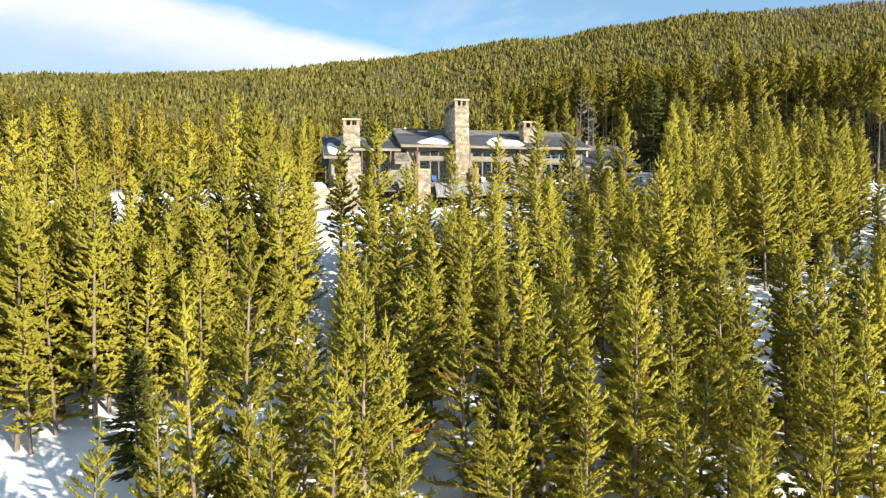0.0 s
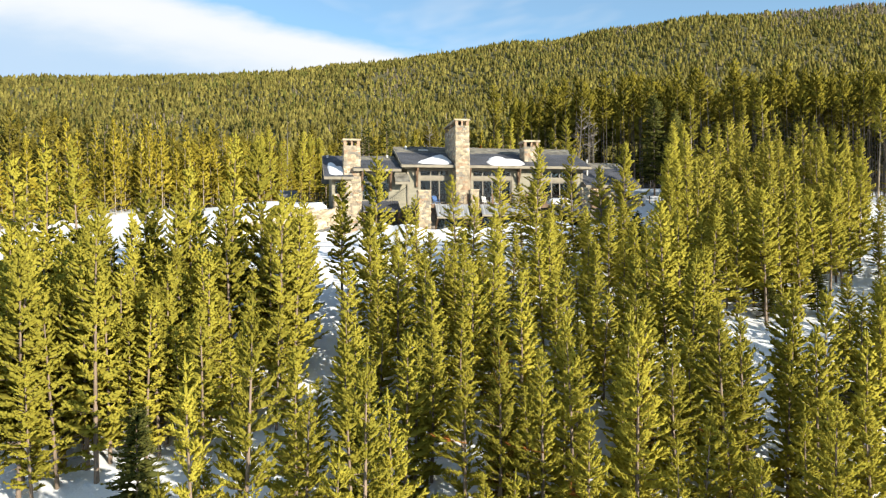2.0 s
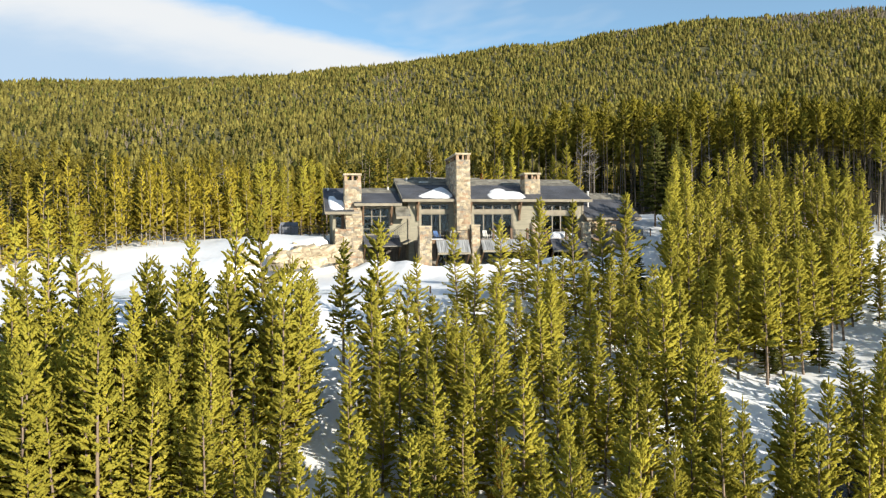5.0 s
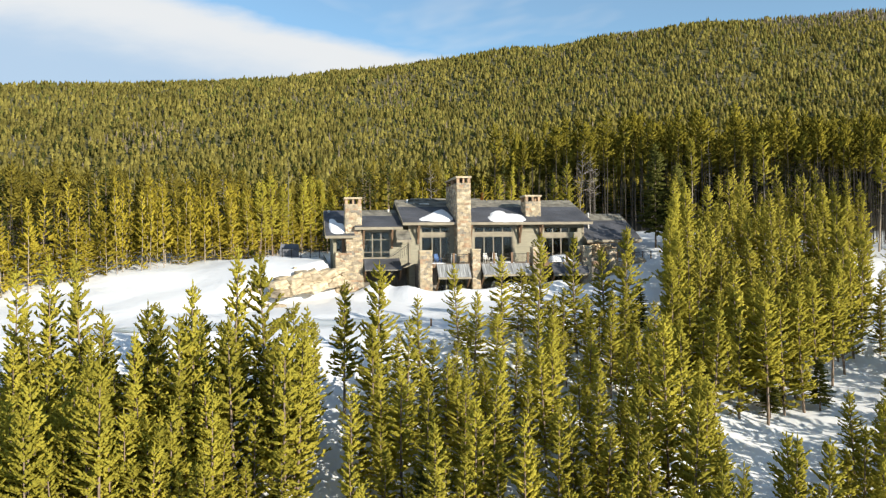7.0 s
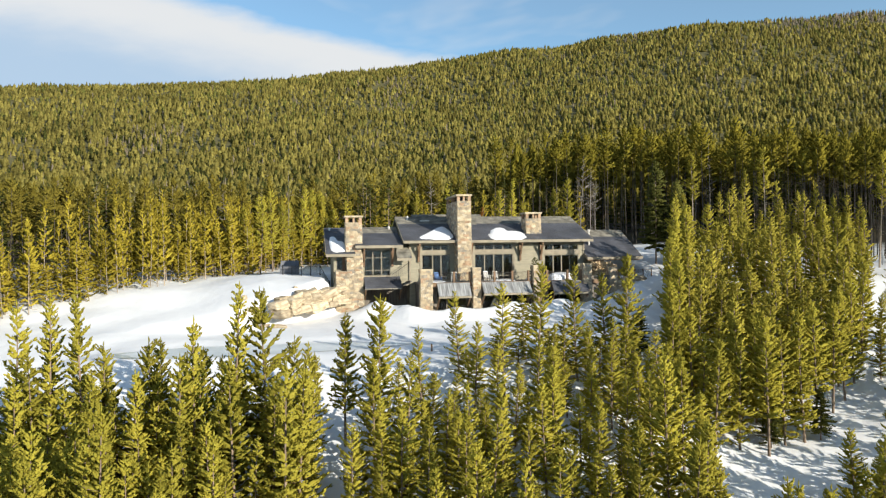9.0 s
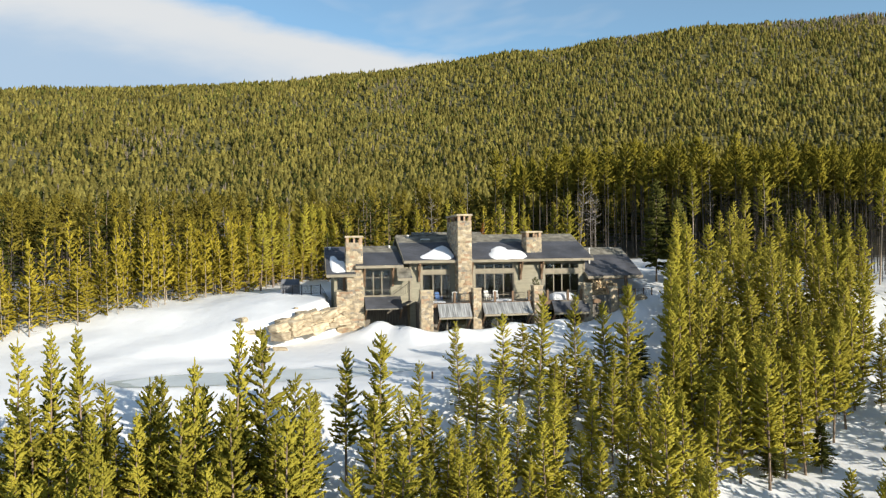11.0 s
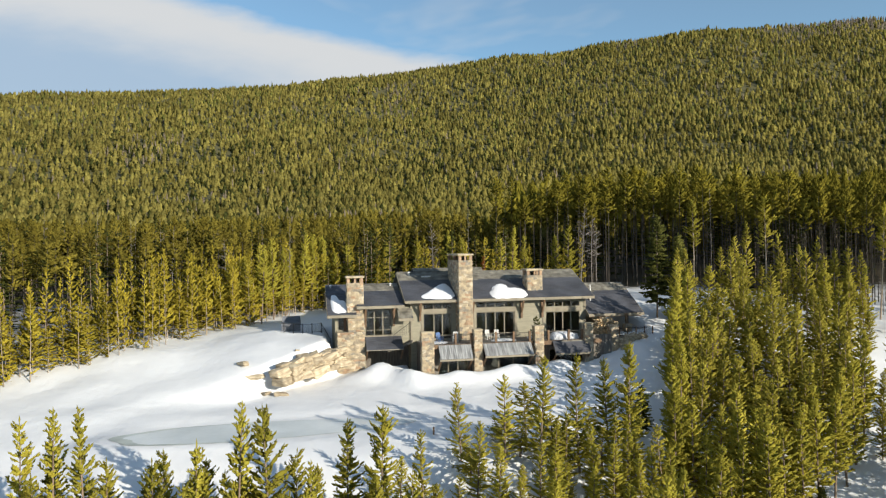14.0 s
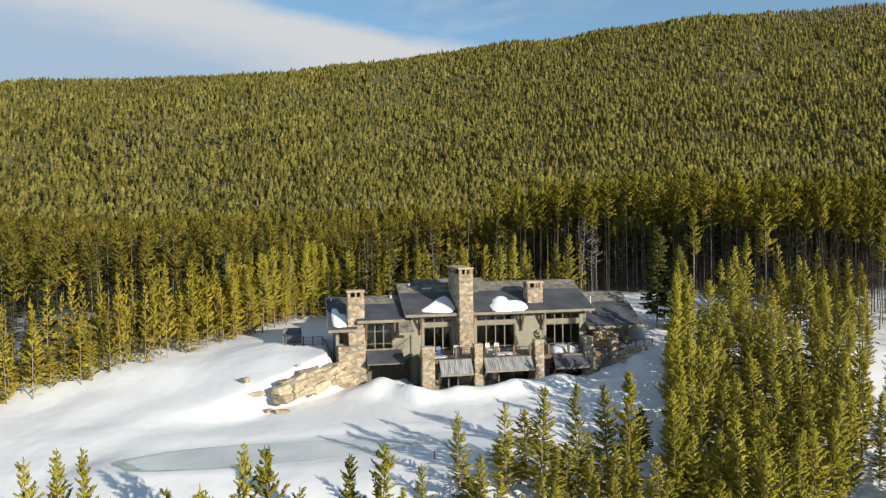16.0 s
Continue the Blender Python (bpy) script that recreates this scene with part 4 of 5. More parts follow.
M_DARKCOVER = material("grey_vinyl_cover", (0.12, 0.125, 0.14), 0.6, 0.3, 1.5, 14, 0.2)

M_GLASS = bpy.data.materials.new("window_glass")
M_GLASS.use_nodes = True
gb = M_GLASS.node_tree.nodes["Principled BSDF"]
gb.inputs["Base Color"].default_value, gb.inputs["Roughness"].default_value = (0.55, 0.66, 0.66, 1), 0.03
gb.inputs["Transmission Weight"].default_value, gb.inputs["IOR"].default_value = 1.0, 1.5

HOUSE = pose(HX, HY, 0, 0, 0, HANG)


def box(bm, u0, u1, v0, v1, w0, w1):
    vs = [bm.verts.new((u, v, w)) for u in (u0, u1) for v in (v0, v1) for w in (w0, w1)]
    for f in ((0, 1, 3, 2), (4, 6, 7, 5), (0, 4, 5, 1), (2, 3, 7, 6), (0, 2, 6, 4), (1, 5, 7, 3)):
        bm.faces.new([vs[i] for i in f])
    return vs


def beam(bm, a, b, r, r2=None):
    """A square bar from a to b."""
    a, b = Vector(a), Vector(b)
    way = (b - a).normalized()
    s = way.cross(Vector((0, 0, 1)))
    s = s.normalized() if s.length > 1e-3 else Vector((1, 0, 0))
    t = s.cross(way)
    r2 = r2 or r
    q = [bm.verts.new(p + s * i * r + t * j * r2) for p in (a, b) for i, j in ((-1, -1), (1, -1), (1, 1), (-1, 1))]
    for f in ((0, 1, 2, 3), (7, 6, 5, 4), (0, 4, 5, 1), (1, 5, 6, 2), (2, 6, 7, 3), (3, 7, 4, 0)):
        bm.faces.new([q[i] for i in f])


def part(name, bm, mats, parent, label="", smooth_it=False):
    me = bpy.data.meshes.new(name)
    bmesh.ops.recalc_face_normals(bm, faces=bm.faces)
    bm.to_mesh(me)
    bm.free()
    for m in mats if isinstance(mats, (list, tuple)) else [mats]:
        me.materials.append(m)
    if smooth_it:
        me.polygons.foreach_set("use_smooth", [True] * len(me.polygons))
    ob = new(name, me)
    ob.parent = parent
    return tagged(ob, label) if label else ob


def boxes(name, rows, mats, parent, label=""):
    bm = bmesh.new()
    for r in rows:
        box(bm, *r)
    return part(name, bm, mats, parent, label)


def thing(name, label, category, group="", m=None):
    ob = new(name)
    ob.matrix_world = HOUSE if m is None else m
    return tagged(ob, label, category, group)


house = thing("house", "large stone and timber lodge with dark roofs and snow patches", "house")
house_rng = random.Random(21)


def pierced(name, u0, u1, v0, v1, w0, w1, holes, mats, parent, boards=0.0, label=""):
    """A front wall with openings through it; boards: the height of lapped siding boards on its face."""
    us = sorted({u0, u1, *[x for h in holes for x in h[:2]]})
    ws = sorted({w0, w1, *[x for h in holes for x in h[2:]]})
    bm, laps = bmesh.new(), bmesh.new()
    for a, b in zip(us, us[1:]):
        for c, d in zip(ws, ws[1:]):
            if any(h[0] <= (a + b) / 2 <= h[1] and h[2] <= (c + d) / 2 <= h[3] for h in holes):
                continue
            box(bm, a, b, v0 + (0.03 if boards else 0), v1, c, d)
            if boards:
                n = max(1, round((d - c) / boards))
                for i in range(n):
                    z0, z1 = c + (d - c) * i / n, c + (d - c) * (i + 1) / n
                    q = [laps.verts.new(p) for p in ((a, v0 - 0.012, z0), (b, v0 - 0.012, z0), (b, v0 + 0.018, z1), (a, v0 + 0.018, z1))]
                    laps.faces.new(q)
                    laps.faces.new([laps.verts.new(p) for p in ((a, v0 + 0.028, z0), (b, v0 + 0.028, z0))] + [q[1], q[0]])
    bmesh.ops.remove_doubles(bm, verts=bm.verts, dist=0.001)
    wall = part(name, bm, mats, parent, label)
    if boards:
        tagged(part("siding", laps, mats, wall), kind="stuff")
    else:
        laps.free()
    return wall


def window(name, u0, u1, w0, w1, v, cols, rows, parent, sill=True, label="", bar=0.07):
    """A glazed opening: frame with mullions, a pane in every light, a sill."""
    bm = bmesh.new()
    e = bar
    for a, b, c, d in ((u0, u0 + e, w0, w1), (u1 - e, u1, w0, w1), (u0 + e, u1 - e, w0, w0 + e), (u0 + e, u1 - e, w1 - e, w1)):
        box(bm, a, b, v + 0.03, v + 0.13, c, d)
    cu = [u0 + e + (u1 - u0 - 2 * e) * t for t in cols]
    rw = [w0 + e + (w1 - w0 - 2 * e) * t for t in rows]
    fr = part(name, bm, M_FRAME, parent, label)
    for x in cu[1:-1]:
        boxes("mullion", [(x - 0.065, x + 0.065, v + 0.05, v + 0.12, w0 + e, w1 - e)], M_FRAME, fr)
    for z in rw[1:-1]:
        boxes("transom_bar", [(u0 + e, u1 - e, v + 0.055, v + 0.115, z - 0.04, z + 0.04)], M_FRAME, fr)
    for a, b in zip(cu, cu[1:]):
        for c, d in zip(rw, rw[1:]):
            p = boxes("pane", [(a + 0.03, b - 0.03, v + 0.085, v + 0.095, c + 0.03, d - 0.03)], M_GLASS, fr)
            p.visible_shadow = False
    if sill:
        boxes("sill", [(u0 - 0.08, u1 + 0.08, v - 0.10, v + 0.03, w0 - 0.1, w0)], M_TRIM, fr)
    return fr


def slab_roof(name, u0, u1, v0, w0, v1, w1, parent, wet=0.68, thick=0.2, rows=22, back=None, label="", skew=0.0, wavy=0.25):
    """A shed or gable slope of overlapping shingle courses; the lower part is wet from melted snow. skew slants the ends."""
    bm = bmesh.new()
    up = Vector((0, v1 - v0, w1 - w0))
    ln = up.length
    nrm = Vector((0, -(w1 - w0), v1 - v0)).normalized()
    # deck under the shingles
    for a, b in (((v0, w0), (v1, w1)),) + ((((v1, w1), back),) if back else ()):
        q = [(u0, a[0], a[1]), (u1, a[0], a[1]), (u1 - skew, b[0], b[1]), (u0 - skew, b[0], b[1])]
        lo = [bm.verts.new((p[0], p[1], p[2] - thick)) for p in q]
        hi = [bm.verts.new(p) for p in q]
        for f in (lo[::-1], hi, *[[lo[i], lo[(i + 1) % 4], hi[(i + 1) % 4], hi[i]] for i in range(4)]):
            bm.faces.new(f)
    for f in bm.faces:
        f.material_index = 0
    for i in range(rows):
        t0, t1 = i / rows, min(1.0, (i + 1.12) / rows)
        x = u0
        while x < u1 - 0.05:
            x2 = min(u1, x + house_rng.uniform(0.7, 1.5))
            lift = house_rng.uniform(0.028, 0.042)
            bow = wavy / ln * (noise.noise(Vector((x * 0.35, i * 0.05, u0))))
            q = []
            for px, t, h in ((x + 0.006, t0, lift), (x2 - 0.006, t0, lift), (x2 - 0.006, t1, 0.008), (x + 0.006, t1, 0.008)):
                q.append(bm.verts.new(Vector((px - skew * t, v0 - 0.03, w0)) + up * t + nrm * h))
            f = bm.faces.new(q)
            f.material_index = 1 if t0 + bow < wet else 0
            lo = [bm.verts.new(Vector((p.co.x, p.co.y, p.co.z)) - nrm * (lift - 0.004)) for p in q[:2]]
            g = bm.faces.new([lo[0], lo[1], q[1], q[0]])
            g.material_index = f.material_index
            x = x2
    return part(name, bm, [M_SHINGLE, M_WET], parent, label)


def stones(name, rects, parent, label="", size=0.35):
    """A solid of mortar clad in rough stones, each a little proud. rects: boxes u0, u1, v0, v1, w0, w1."""
    bm = bmesh.new()
    for u0, u1, v0, v1, w0, w1 in rects:
        for f in bm.faces:
            f.tag = True
        box(bm, u0, u1, v0, v1, w0, w1)
        for f in bm.faces:
            if not f.tag:
                f.material_index = 1
        for origin, du, length in (((u0, v0), (1, 0), u1 - u0), ((u1, v0), (0, 1), v1 - v0), ((u0, v1), (0, -1), v1 - v0)):
            out = Vector((du[1], -du[0], 0))
            rows, cols = max(1, round((w1 - w0) / (size * 0.72))), max(1, round(length / (size * 1.35)))
            high, half = (w1 - w0) / rows, length / cols / 2
            nudge = {}

            def corner(k, h):
                """A shared corner of the rubble: each one is moved at random, those at an edge along it only."""
                if (k, h) not in nudge:
                    nudge[k, h] = (house_rng.uniform(-0.55, 0.55) * half, house_rng.uniform(-0.33, 0.33) * high)
                jx, jz = nudge[k, h]
                px = h * half + (jx if 0 < h < 2 * cols else 0)
                return min(length, max(0.0, px)), w0 + k * high + (jz if 0 < k < rows else 0)

            for r in range(rows):
                for c in range(-1, cols + 1):
                    h = 2 * c + r % 2
                    ring = [corner(r, h), corner(r, h + 1), corner(r, h + 2), corner(r + 1, h + 2), corner(r + 1, h + 1), corner(r + 1, h)]
                    ring = [p for i, p in enumerate(ring) if math.dist(p, ring[i - 1]) > 0.02]
                    if len(ring) < 3 or max(p[0] for p in ring) - min(p[0] for p in ring) < 0.08:
                        continue
                    cx, cz = sum(p[0] for p in ring) / len(ring), sum(p[1] for p in ring) / len(ring)
                    d = house_rng.uniform(0.02, 0.07)

                    def at(p, q, dd, k):
                        px, pz = cx + (p - cx) * k, cz + (q - cz) * k
                        return Vector((origin[0] + du[0] * px, origin[1] + du[1] * px, pz)) + out * dd

                    lo = [bm.verts.new(at(p, q, 0.002, 0.97)) for p, q in ring]
                    hi = [bm.verts.new(at(p, q, d * house_rng.uniform(0.7, 1.1), 0.87)) for p, q in ring]
                    n = len(ring)
                    for f in [hi] + [[lo[i], lo[(i + 1) % n], hi[(i + 1) % n], hi[i]] for i in range(n)]:
                        bm.faces.new(f)
    me = bpy.data.meshes.new(name)
    bm.to_mesh(me)
    bm.free()
    me.materials.append(M_STONE), me.materials.append(M_MORTAR)
    ob = new(name, me)
    ob.parent = parent
    return tagged(ob, label) if label else ob


def chimney(u0, u1, v0, v1, w0, w1, label):
    """A stone shaft with an open fireplace head: four corner stubs under a stone slab."""
    c = stones("chimney", [(u0, u1, v0, v1, w0, w1 - 0.75)], house, label=label)
    e = 0.32
    mid = (v0 + v1) / 2
    rows = [(a, a + e, b, b + e, w1 - 0.75, w1 - 0.2) for a in (u0, u1 - e) for b in (v0, v1 - e)]
    if v1 - v0 > 3:
        rows += [(a, a + e, mid - e / 2, mid + e / 2, w1 - 0.75, w1 - 0.2) for a in (u0, u1 - e)]
    rows.append(((u0 + u1) / 2 - 0.1, (u0 + u1) / 2 + 0.1, v0 + 0.02, v0 + 0.22, w1 - 0.75, w1 - 0.2))
    for r in rows:
        boxes("corner_stub", [r], M_STONE, c)
    boxes("flue", [((u0 + u1) / 2 - 0.35, (u0 + u1) / 2 + 0.35, v0 + 0.45, v1 - 0.45, w1 - 0.75, w1 - 0.32)], M_IRON, c)
    boxes("cap_slab", [(u0 - 0.12, u1 + 0.12, v0 - 0.12, v1 + 0.12, w1 - 0.2, w1)], M_CAP, c)
    return c


FLOOR, BASE = 7.15, 2.9
# walls: main block, bedroom wing, entry bay, end bay
HOLES_MAIN = [(-2.35, 0.95, FLOOR + 0.05, 10.15), (-2.35, 0.95, 10.62, 11.3), (3.85, 8.45, FLOOR + 0.05, 10.15), (3.85, 8.45, 10.62, 11.3),
              (12.35, 16.6, FLOOR + 0.05, 9.95), (12.35, 16.6, 10.5, 11.2)]
pierced("front_wall", -3.8, 17.4, 0.0, 0.3, BASE, 11.55, HOLES_MAIN, M_SIDING, house, 0.24, "olive lapped siding front wall")
boxes("floor_slab", [(-3.8, 17.4, 0.3, 12, FLOOR - 0.3, FLOOR)], M_ROOM, house)
bm = bmesh.new()
for u0, u1, v1, w1 in ((-3.8, -3.5, 12, 11.55), (17.1, 17.4, 12, 11.55)):
    box(bm, u0, u1, 0.3, v1, BASE, w1)
    a = [bm.verts.new((u, v, w)) for u in (u0, u1) for v, w in ((0.3, w1), (v1, w1), (6.0, 14.3))]
    for f in ((0, 1, 2), (3, 5, 4), (0, 3, 4, 1), (1, 4, 5, 2), (2, 5, 3, 0)):
        bm.faces.new([a[i] for i in f])
box(bm, -3.5, 17.1, 11.7, 12, BASE, 11.55)
part("side_wall", bm, M_SIDING, house)
boxes("inner_wall", [(-3.5, 17.1, 7.0, 7.15, FLOOR, 11.5), (2.2, 2.4, 0.3, 7.0, FLOOR, 11.5), (10.2, 10.4, 0.3, 7.0, FLOOR, 11.5)], M_ROOM, house)
pierced("wing_wall", -9.1, -3.8, 0.1, 0.4, 6.7, 11.0, [(-8.95, -5.95, 7.85, 10.8)], M_SIDING, house, 0.24)
boxes("wing_side_wall", [(-9.1, -8.9, 0.4, 9.5, BASE, 11.0), (-9.1, -3.8, 9.3, 9.5, BASE, 11.0), (-8.9, -3.8, 6.0, 6.2, BASE, 11.0)], M_SIDING, house)
boxes("recess_wall", [(-9.1, -3.8, 2.0, 2.2, BASE, 6.9)], M_GREYWOOD, house)
boxes("wing_floor", [(-8.9, -3.8, 0.4, 9.3, 6.9, FLOOR)], M_ROOM, house)
pierced("end_wall", -12.3, -9.1, 0.3, 0.6, BASE, 10.2, [(-12.0, -10.2, 8.55, 10.05)], M_SIDING, house, 0.24)
boxes("end_side_wall", [(-12.3, -12.05, 0.6, 9, BASE, 10.2), (-12.3, -9.1, 8.8, 9, BASE, 10.2)], M_SIDING, house)
bm = bmesh.new()
a = [bm.verts.new(p) for p in ((-12.3, 0.3, 10.2), (-12.3, 9, 10.2), (-12.3, 5.0, 13.0), (-12.1, 0.3, 10.2), (-12.1, 9, 10.2), (-12.1, 5.0, 13.0))]
for f in ((0, 1, 2), (3, 5, 4), (0, 3, 4, 1), (1, 4, 5, 2), (2, 5, 3, 0)):
    bm.faces.new([a[i] for i in f])
part("gable", bm, M_SIDING, house)
boxes("corner_post", [(-11.35, -11.05, 0.15, 0.42, 8.5, 10.2)], M_TIMBER, house)

# glazing
D4, D3 = (0, 0.25, 0.5, 0.75, 1), (0, 0.37, 0.68, 1)
window("patio_door", -2.35, 0.95, FLOOR + 0.05, 10.15, 0.0, D3, (0, 0.13, 1), house, False, "three-leaf glazed patio door")
window("transom_window", -2.35, 0.95, 10.62, 11.3, 0.0, D3, (0, 1), house, False)
window("patio_door", 3.85, 8.45, FLOOR + 0.05, 10.15, 0.0, D4, (0, 0.13, 1), house, False, "four-leaf glazed patio door")
window("transom_window", 3.85, 8.45, 10.62, 11.3, 0.0, D4, (0, 1), house, False)
window("patio_door", 12.35, 16.6, FLOOR + 0.05, 9.95, 0.0, D4, (0, 0.13, 1), house, False, "glazed patio door in the shade of the porch")
window("transom_window", 12.35, 16.6, 10.5, 11.2, 0.0, D4, (0, 1), house, False)
window("bedroom_window", -8.95, -5.95, 7.85, 10.8, 0.1, (0, 0.33, 0.67, 1), (0, 0.2, 0.7, 1), house, True, "large bedroom window with twelve panes")
window("corner_window", -12.0, -10.2, 8.55, 10.05, 0.3, (0, 0.5, 1), (0, 1), house)
# header boards, corner boards, posts
boxes("header_board", [(-2.55, 1.15, -0.07, -0.015, 10.2, 10.57)], M_TRIM, house)
boxes("header_board", [(3.6, 8.7, -0.07, -0.015, 10.2, 10.57)], M_TRIM, house)
boxes("header_board", [(12.1, 16.8, -0.07, -0.015, 10.0, 10.45)], M_TRIM, house)
for u in (-3.85, -2.6, 3.5, 8.5, 11.95, 17.15):
    boxes("corner_board", [(u, u + 0.22, -0.06, -0.014, FLOOR, 11.5)], M_TRIM, house)
# knee braces under the eaves
for u, v, w in ((-2.75, 0, 11.45), (3.35, 0, 11.45), (9.3, 0, 11.45), (11.85, 0, 11.45), (-8.95, 0.1, 11.0), (-5.75, 0.1, 11.0)):
    bm = bmesh.new()
    box(bm, u - 0.12, u + 0.12, v - 0.26, v - 0.02, w - 2.1, w)
    beam(bm, (u, v - 0.2, w - 1.5), (u, v - 0.98, w - 0.15), 0.09, 0.1)
    box(bm, u - 0.1, u + 0.1, v - 1.05, v - 0.26, w - 0.2, w)
    part("knee_brace", bm, M_TIMBER, house, "dark brown timber knee brace")

# roofs
slab_roof("main_roof", -4.6, 18.0, -1.1, 11.78, 6.0, 14.72, house, 0.66, rows=26, back=(13.0, 11.78), label="main roof of dark shingles, wet below and dry at the ridge")
slab_roof("rear_roof", -2.3, 6.6, 6.6, 14.55, 8.0, 15.15, house, 0.0, rows=6, back=(9.6, 14.5))
slab_roof("wing_roof", -9.95, -4.65, -1.0, 11.3, 5.0, 13.5, house, 0.62, rows=20, back=(10.2, 11.4), label="bedroom wing roof of dark wet shingles")
slab_roof("end_roof", -13.15, -9.95, -0.9, 10.38, 5.0, 13.45, house, 0.97, rows=20, back=(10.2, 10.8))
slab_roof("entry_roof", -5.35, -3.7, -1.2, 9.85, 0.3, 11.0, house, 0.0, rows=7, thick=0.12)
slab_roof("porch_roof", 17.35, 24.35, -1.0, 9.62, 5.0, 13.0, house, 0.72, rows=22, back=(9.0, 10.6), label="porch roof of dark shingles", wavy=0.9)
# fascias and barge boards
for name, u0, u1, v, w in (("fascia", -4.62, 18.02, -1.1, 11.76), ("fascia", -9.97, -4.65, -1.0, 11.28), ("fascia", -13.17, -9.95, -0.9, 10.36),
                           ("fascia", -5.37, -3.7, -1.2, 9.84), ("fascia", 17.33, 24.37, -1.0, 9.6)):
    boxes(name, [(u0, u1, v - 0.09, v - 0.035, w - 0.30, w)], M_TRIM, house)
for u, a, b in ((-4.64, (-1.1, 11.72), (6, 14.66)), (18.04, (-1.1, 11.72), (6, 14.66)), (-13.19, (-0.9, 10.32), (5, 13.39)), (-10.0, (-1.0, 11.22), (5, 13.42)), (24.39, (-1.0, 9.55), (5, 12.93)), (17.31, (-1.0, 9.55), (1.5, 10.95))):
    bm = bmesh.new()
    beam(bm, (u, a[0], a[1] - 0.1), (u, b[0], b[1] - 0.1), 0.03, 0.16)
    part("barge_board", bm, M_TRIM, house)
bm = bmesh.new()
beam(bm, (-4.6, 6, 14.76), (18, 6, 14.76), 0.12, 0.03)
part("ridge_cap", bm, M_SHINGLE, house)
boxes("soffit", [(-4.5, 17.9, -1.03, 0.0, 11.47, 11.53)], M_TRIM, house)
# skylight and vents
for u, v in ((-1.2, 4.6),):
    w = 11.78 + (v + 1.1) * 0.414
    s = boxes("skylight", [(u - 0.55, u + 0.55, v - 0.25, v + 0.25, w, w + 0.16)], M_PALE, house, "pale roof skylight")
for u, v, h in ((-3.2, 5.2, 0.45), (18.6, 1.5, 1.9), (-5.6, 4.2, 0.35), (-12.6, 4.4, 0.3)):
    w = {-3.2: 14.3, 18.6: 11.0, -5.6: 13.15, -12.6: 13.1}[u]
    bm = bmesh.new()
    bmesh.ops.create_cone(bm, cap_ends=True, segments=10, radius1=0.12, radius2=0.12, depth=h, matrix=Matrix.Translation((u, v, w + h / 2)))
    bmesh.ops.create_cone(bm, cap_ends=True, segments=10, radius1=0.17, radius2=0.1, depth=0.1, matrix=Matrix.Translation((u, v, w + h)))
    part("vent_pipe", bm, M_PALE, house, "pale metal roof vent pipe")

# chimneys and stone masses
chimney(-10.98, -9.18, -0.55, 1.0, 9.6, 14.62, "tan stone chimney above the bedroom wing")
chimney(1.5, 3.08, -1.55, 4.3, BASE, 16.95, "tall tan stone chimney on the front wall")
chimney(10.3, 12.15, 0.55, 2.35, 11.9, 15.03, "short tan stone chimney on the main roof")
stones("stone_buttress", [(-12.1, -9.15, -1.0, 0.3, BASE, 8.45), (-10.9, -9.15, -0.6, 0.3, 8.45, 10.4)], house, label="tan stone corner buttress")

# the upper deck on stone piers, with the rooms below it
deck = thing("deck", "raised timber deck on stone piers with iron rails", "deck")
boxes("deck_floor", [(-3.2, 17.4, -4.3, -0.02, 6.95, 7.12)], M_GREYWOOD, deck)
boxes("rim_beam", [(-3.2, 17.4, -4.4, -4.3, 6.7, 7.14)], M_TIMBER, deck)
for u0, u1, top in ((-3.35, -2.05, 8.5), (2.45, 3.3, 8.6), (9.35, 10.35, 8.75), (15.25, 16.2, 8.85)):
    p = stones("pier", [(u0, u1, -4.75, -3.8, BASE, top)], deck, label="tan stone deck pier")
    boxes("pier_cap", [(u0 - 0.08, u1 + 0.08, -4.83, -3.72, top, top + 0.12)], M_CAP, p)
posts = [-3.1, 0.45, 2.2, 5.0, 7.05, 8.9, 11.1, 13.5, 15.1]
for u in posts:
    boxes("post", [(u - 0.11, u + 0.11, -4.32, -4.1, 7.13, 8.3)], M_TIMBER, deck)
for a, b in zip(posts, posts[1:]):
    if b - a < 1.0:
        continue
    n = int((b - a - 0.22) / 0.14)
    rows = [(a + 0.11, b - 0.11, -4.23, -4.19, 8.1, 8.15), (a + 0.11, b - 0.11, -4.225, -4.195, 7.25, 7.28)]
    rows += [(a + 0.11 + (i + 0.5) * (b - a - 0.22) / n - 0.008, a + 0.11 + (i + 0.5) * (b - a - 0.22) / n + 0.008, -4.218, -4.202, 7.28, 8.1) for i in range(n)]
    boxes("rail_panel", rows, M_IRON, deck, "dark iron rail panel")
# the lower storey behind the piers
LOWER = [(-1.4, 2.0, 3.4, 6.2), (3.7, 9.0, 3.4, 6.2), (11.4, 15.5, 3.4, 6.1)]
pierced("lower_wall", -3.2, 17.4, -3.6, -3.3, BASE, 6.95, LOWER, M_GREYWOOD, house)
for u0, u1, w0, w1 in LOWER:
    window("lower_window", u0, u1, w0, w1, -3.6, (0, 0.33, 0.66, 1), (0, 1), house, False)
boxes("lower_room", [(-3.2, 17.4, -3.3, -0.5, 3.3, 3.4), (-3.2, 17.4, -0.5, -0.35, BASE, 6.9), (-3.2, -3.0, -3.3, -0.5, BASE, 6.9), (17.2, 17.4, -3.3, -0.5, BASE, 6.9)], M_ROOM, house)


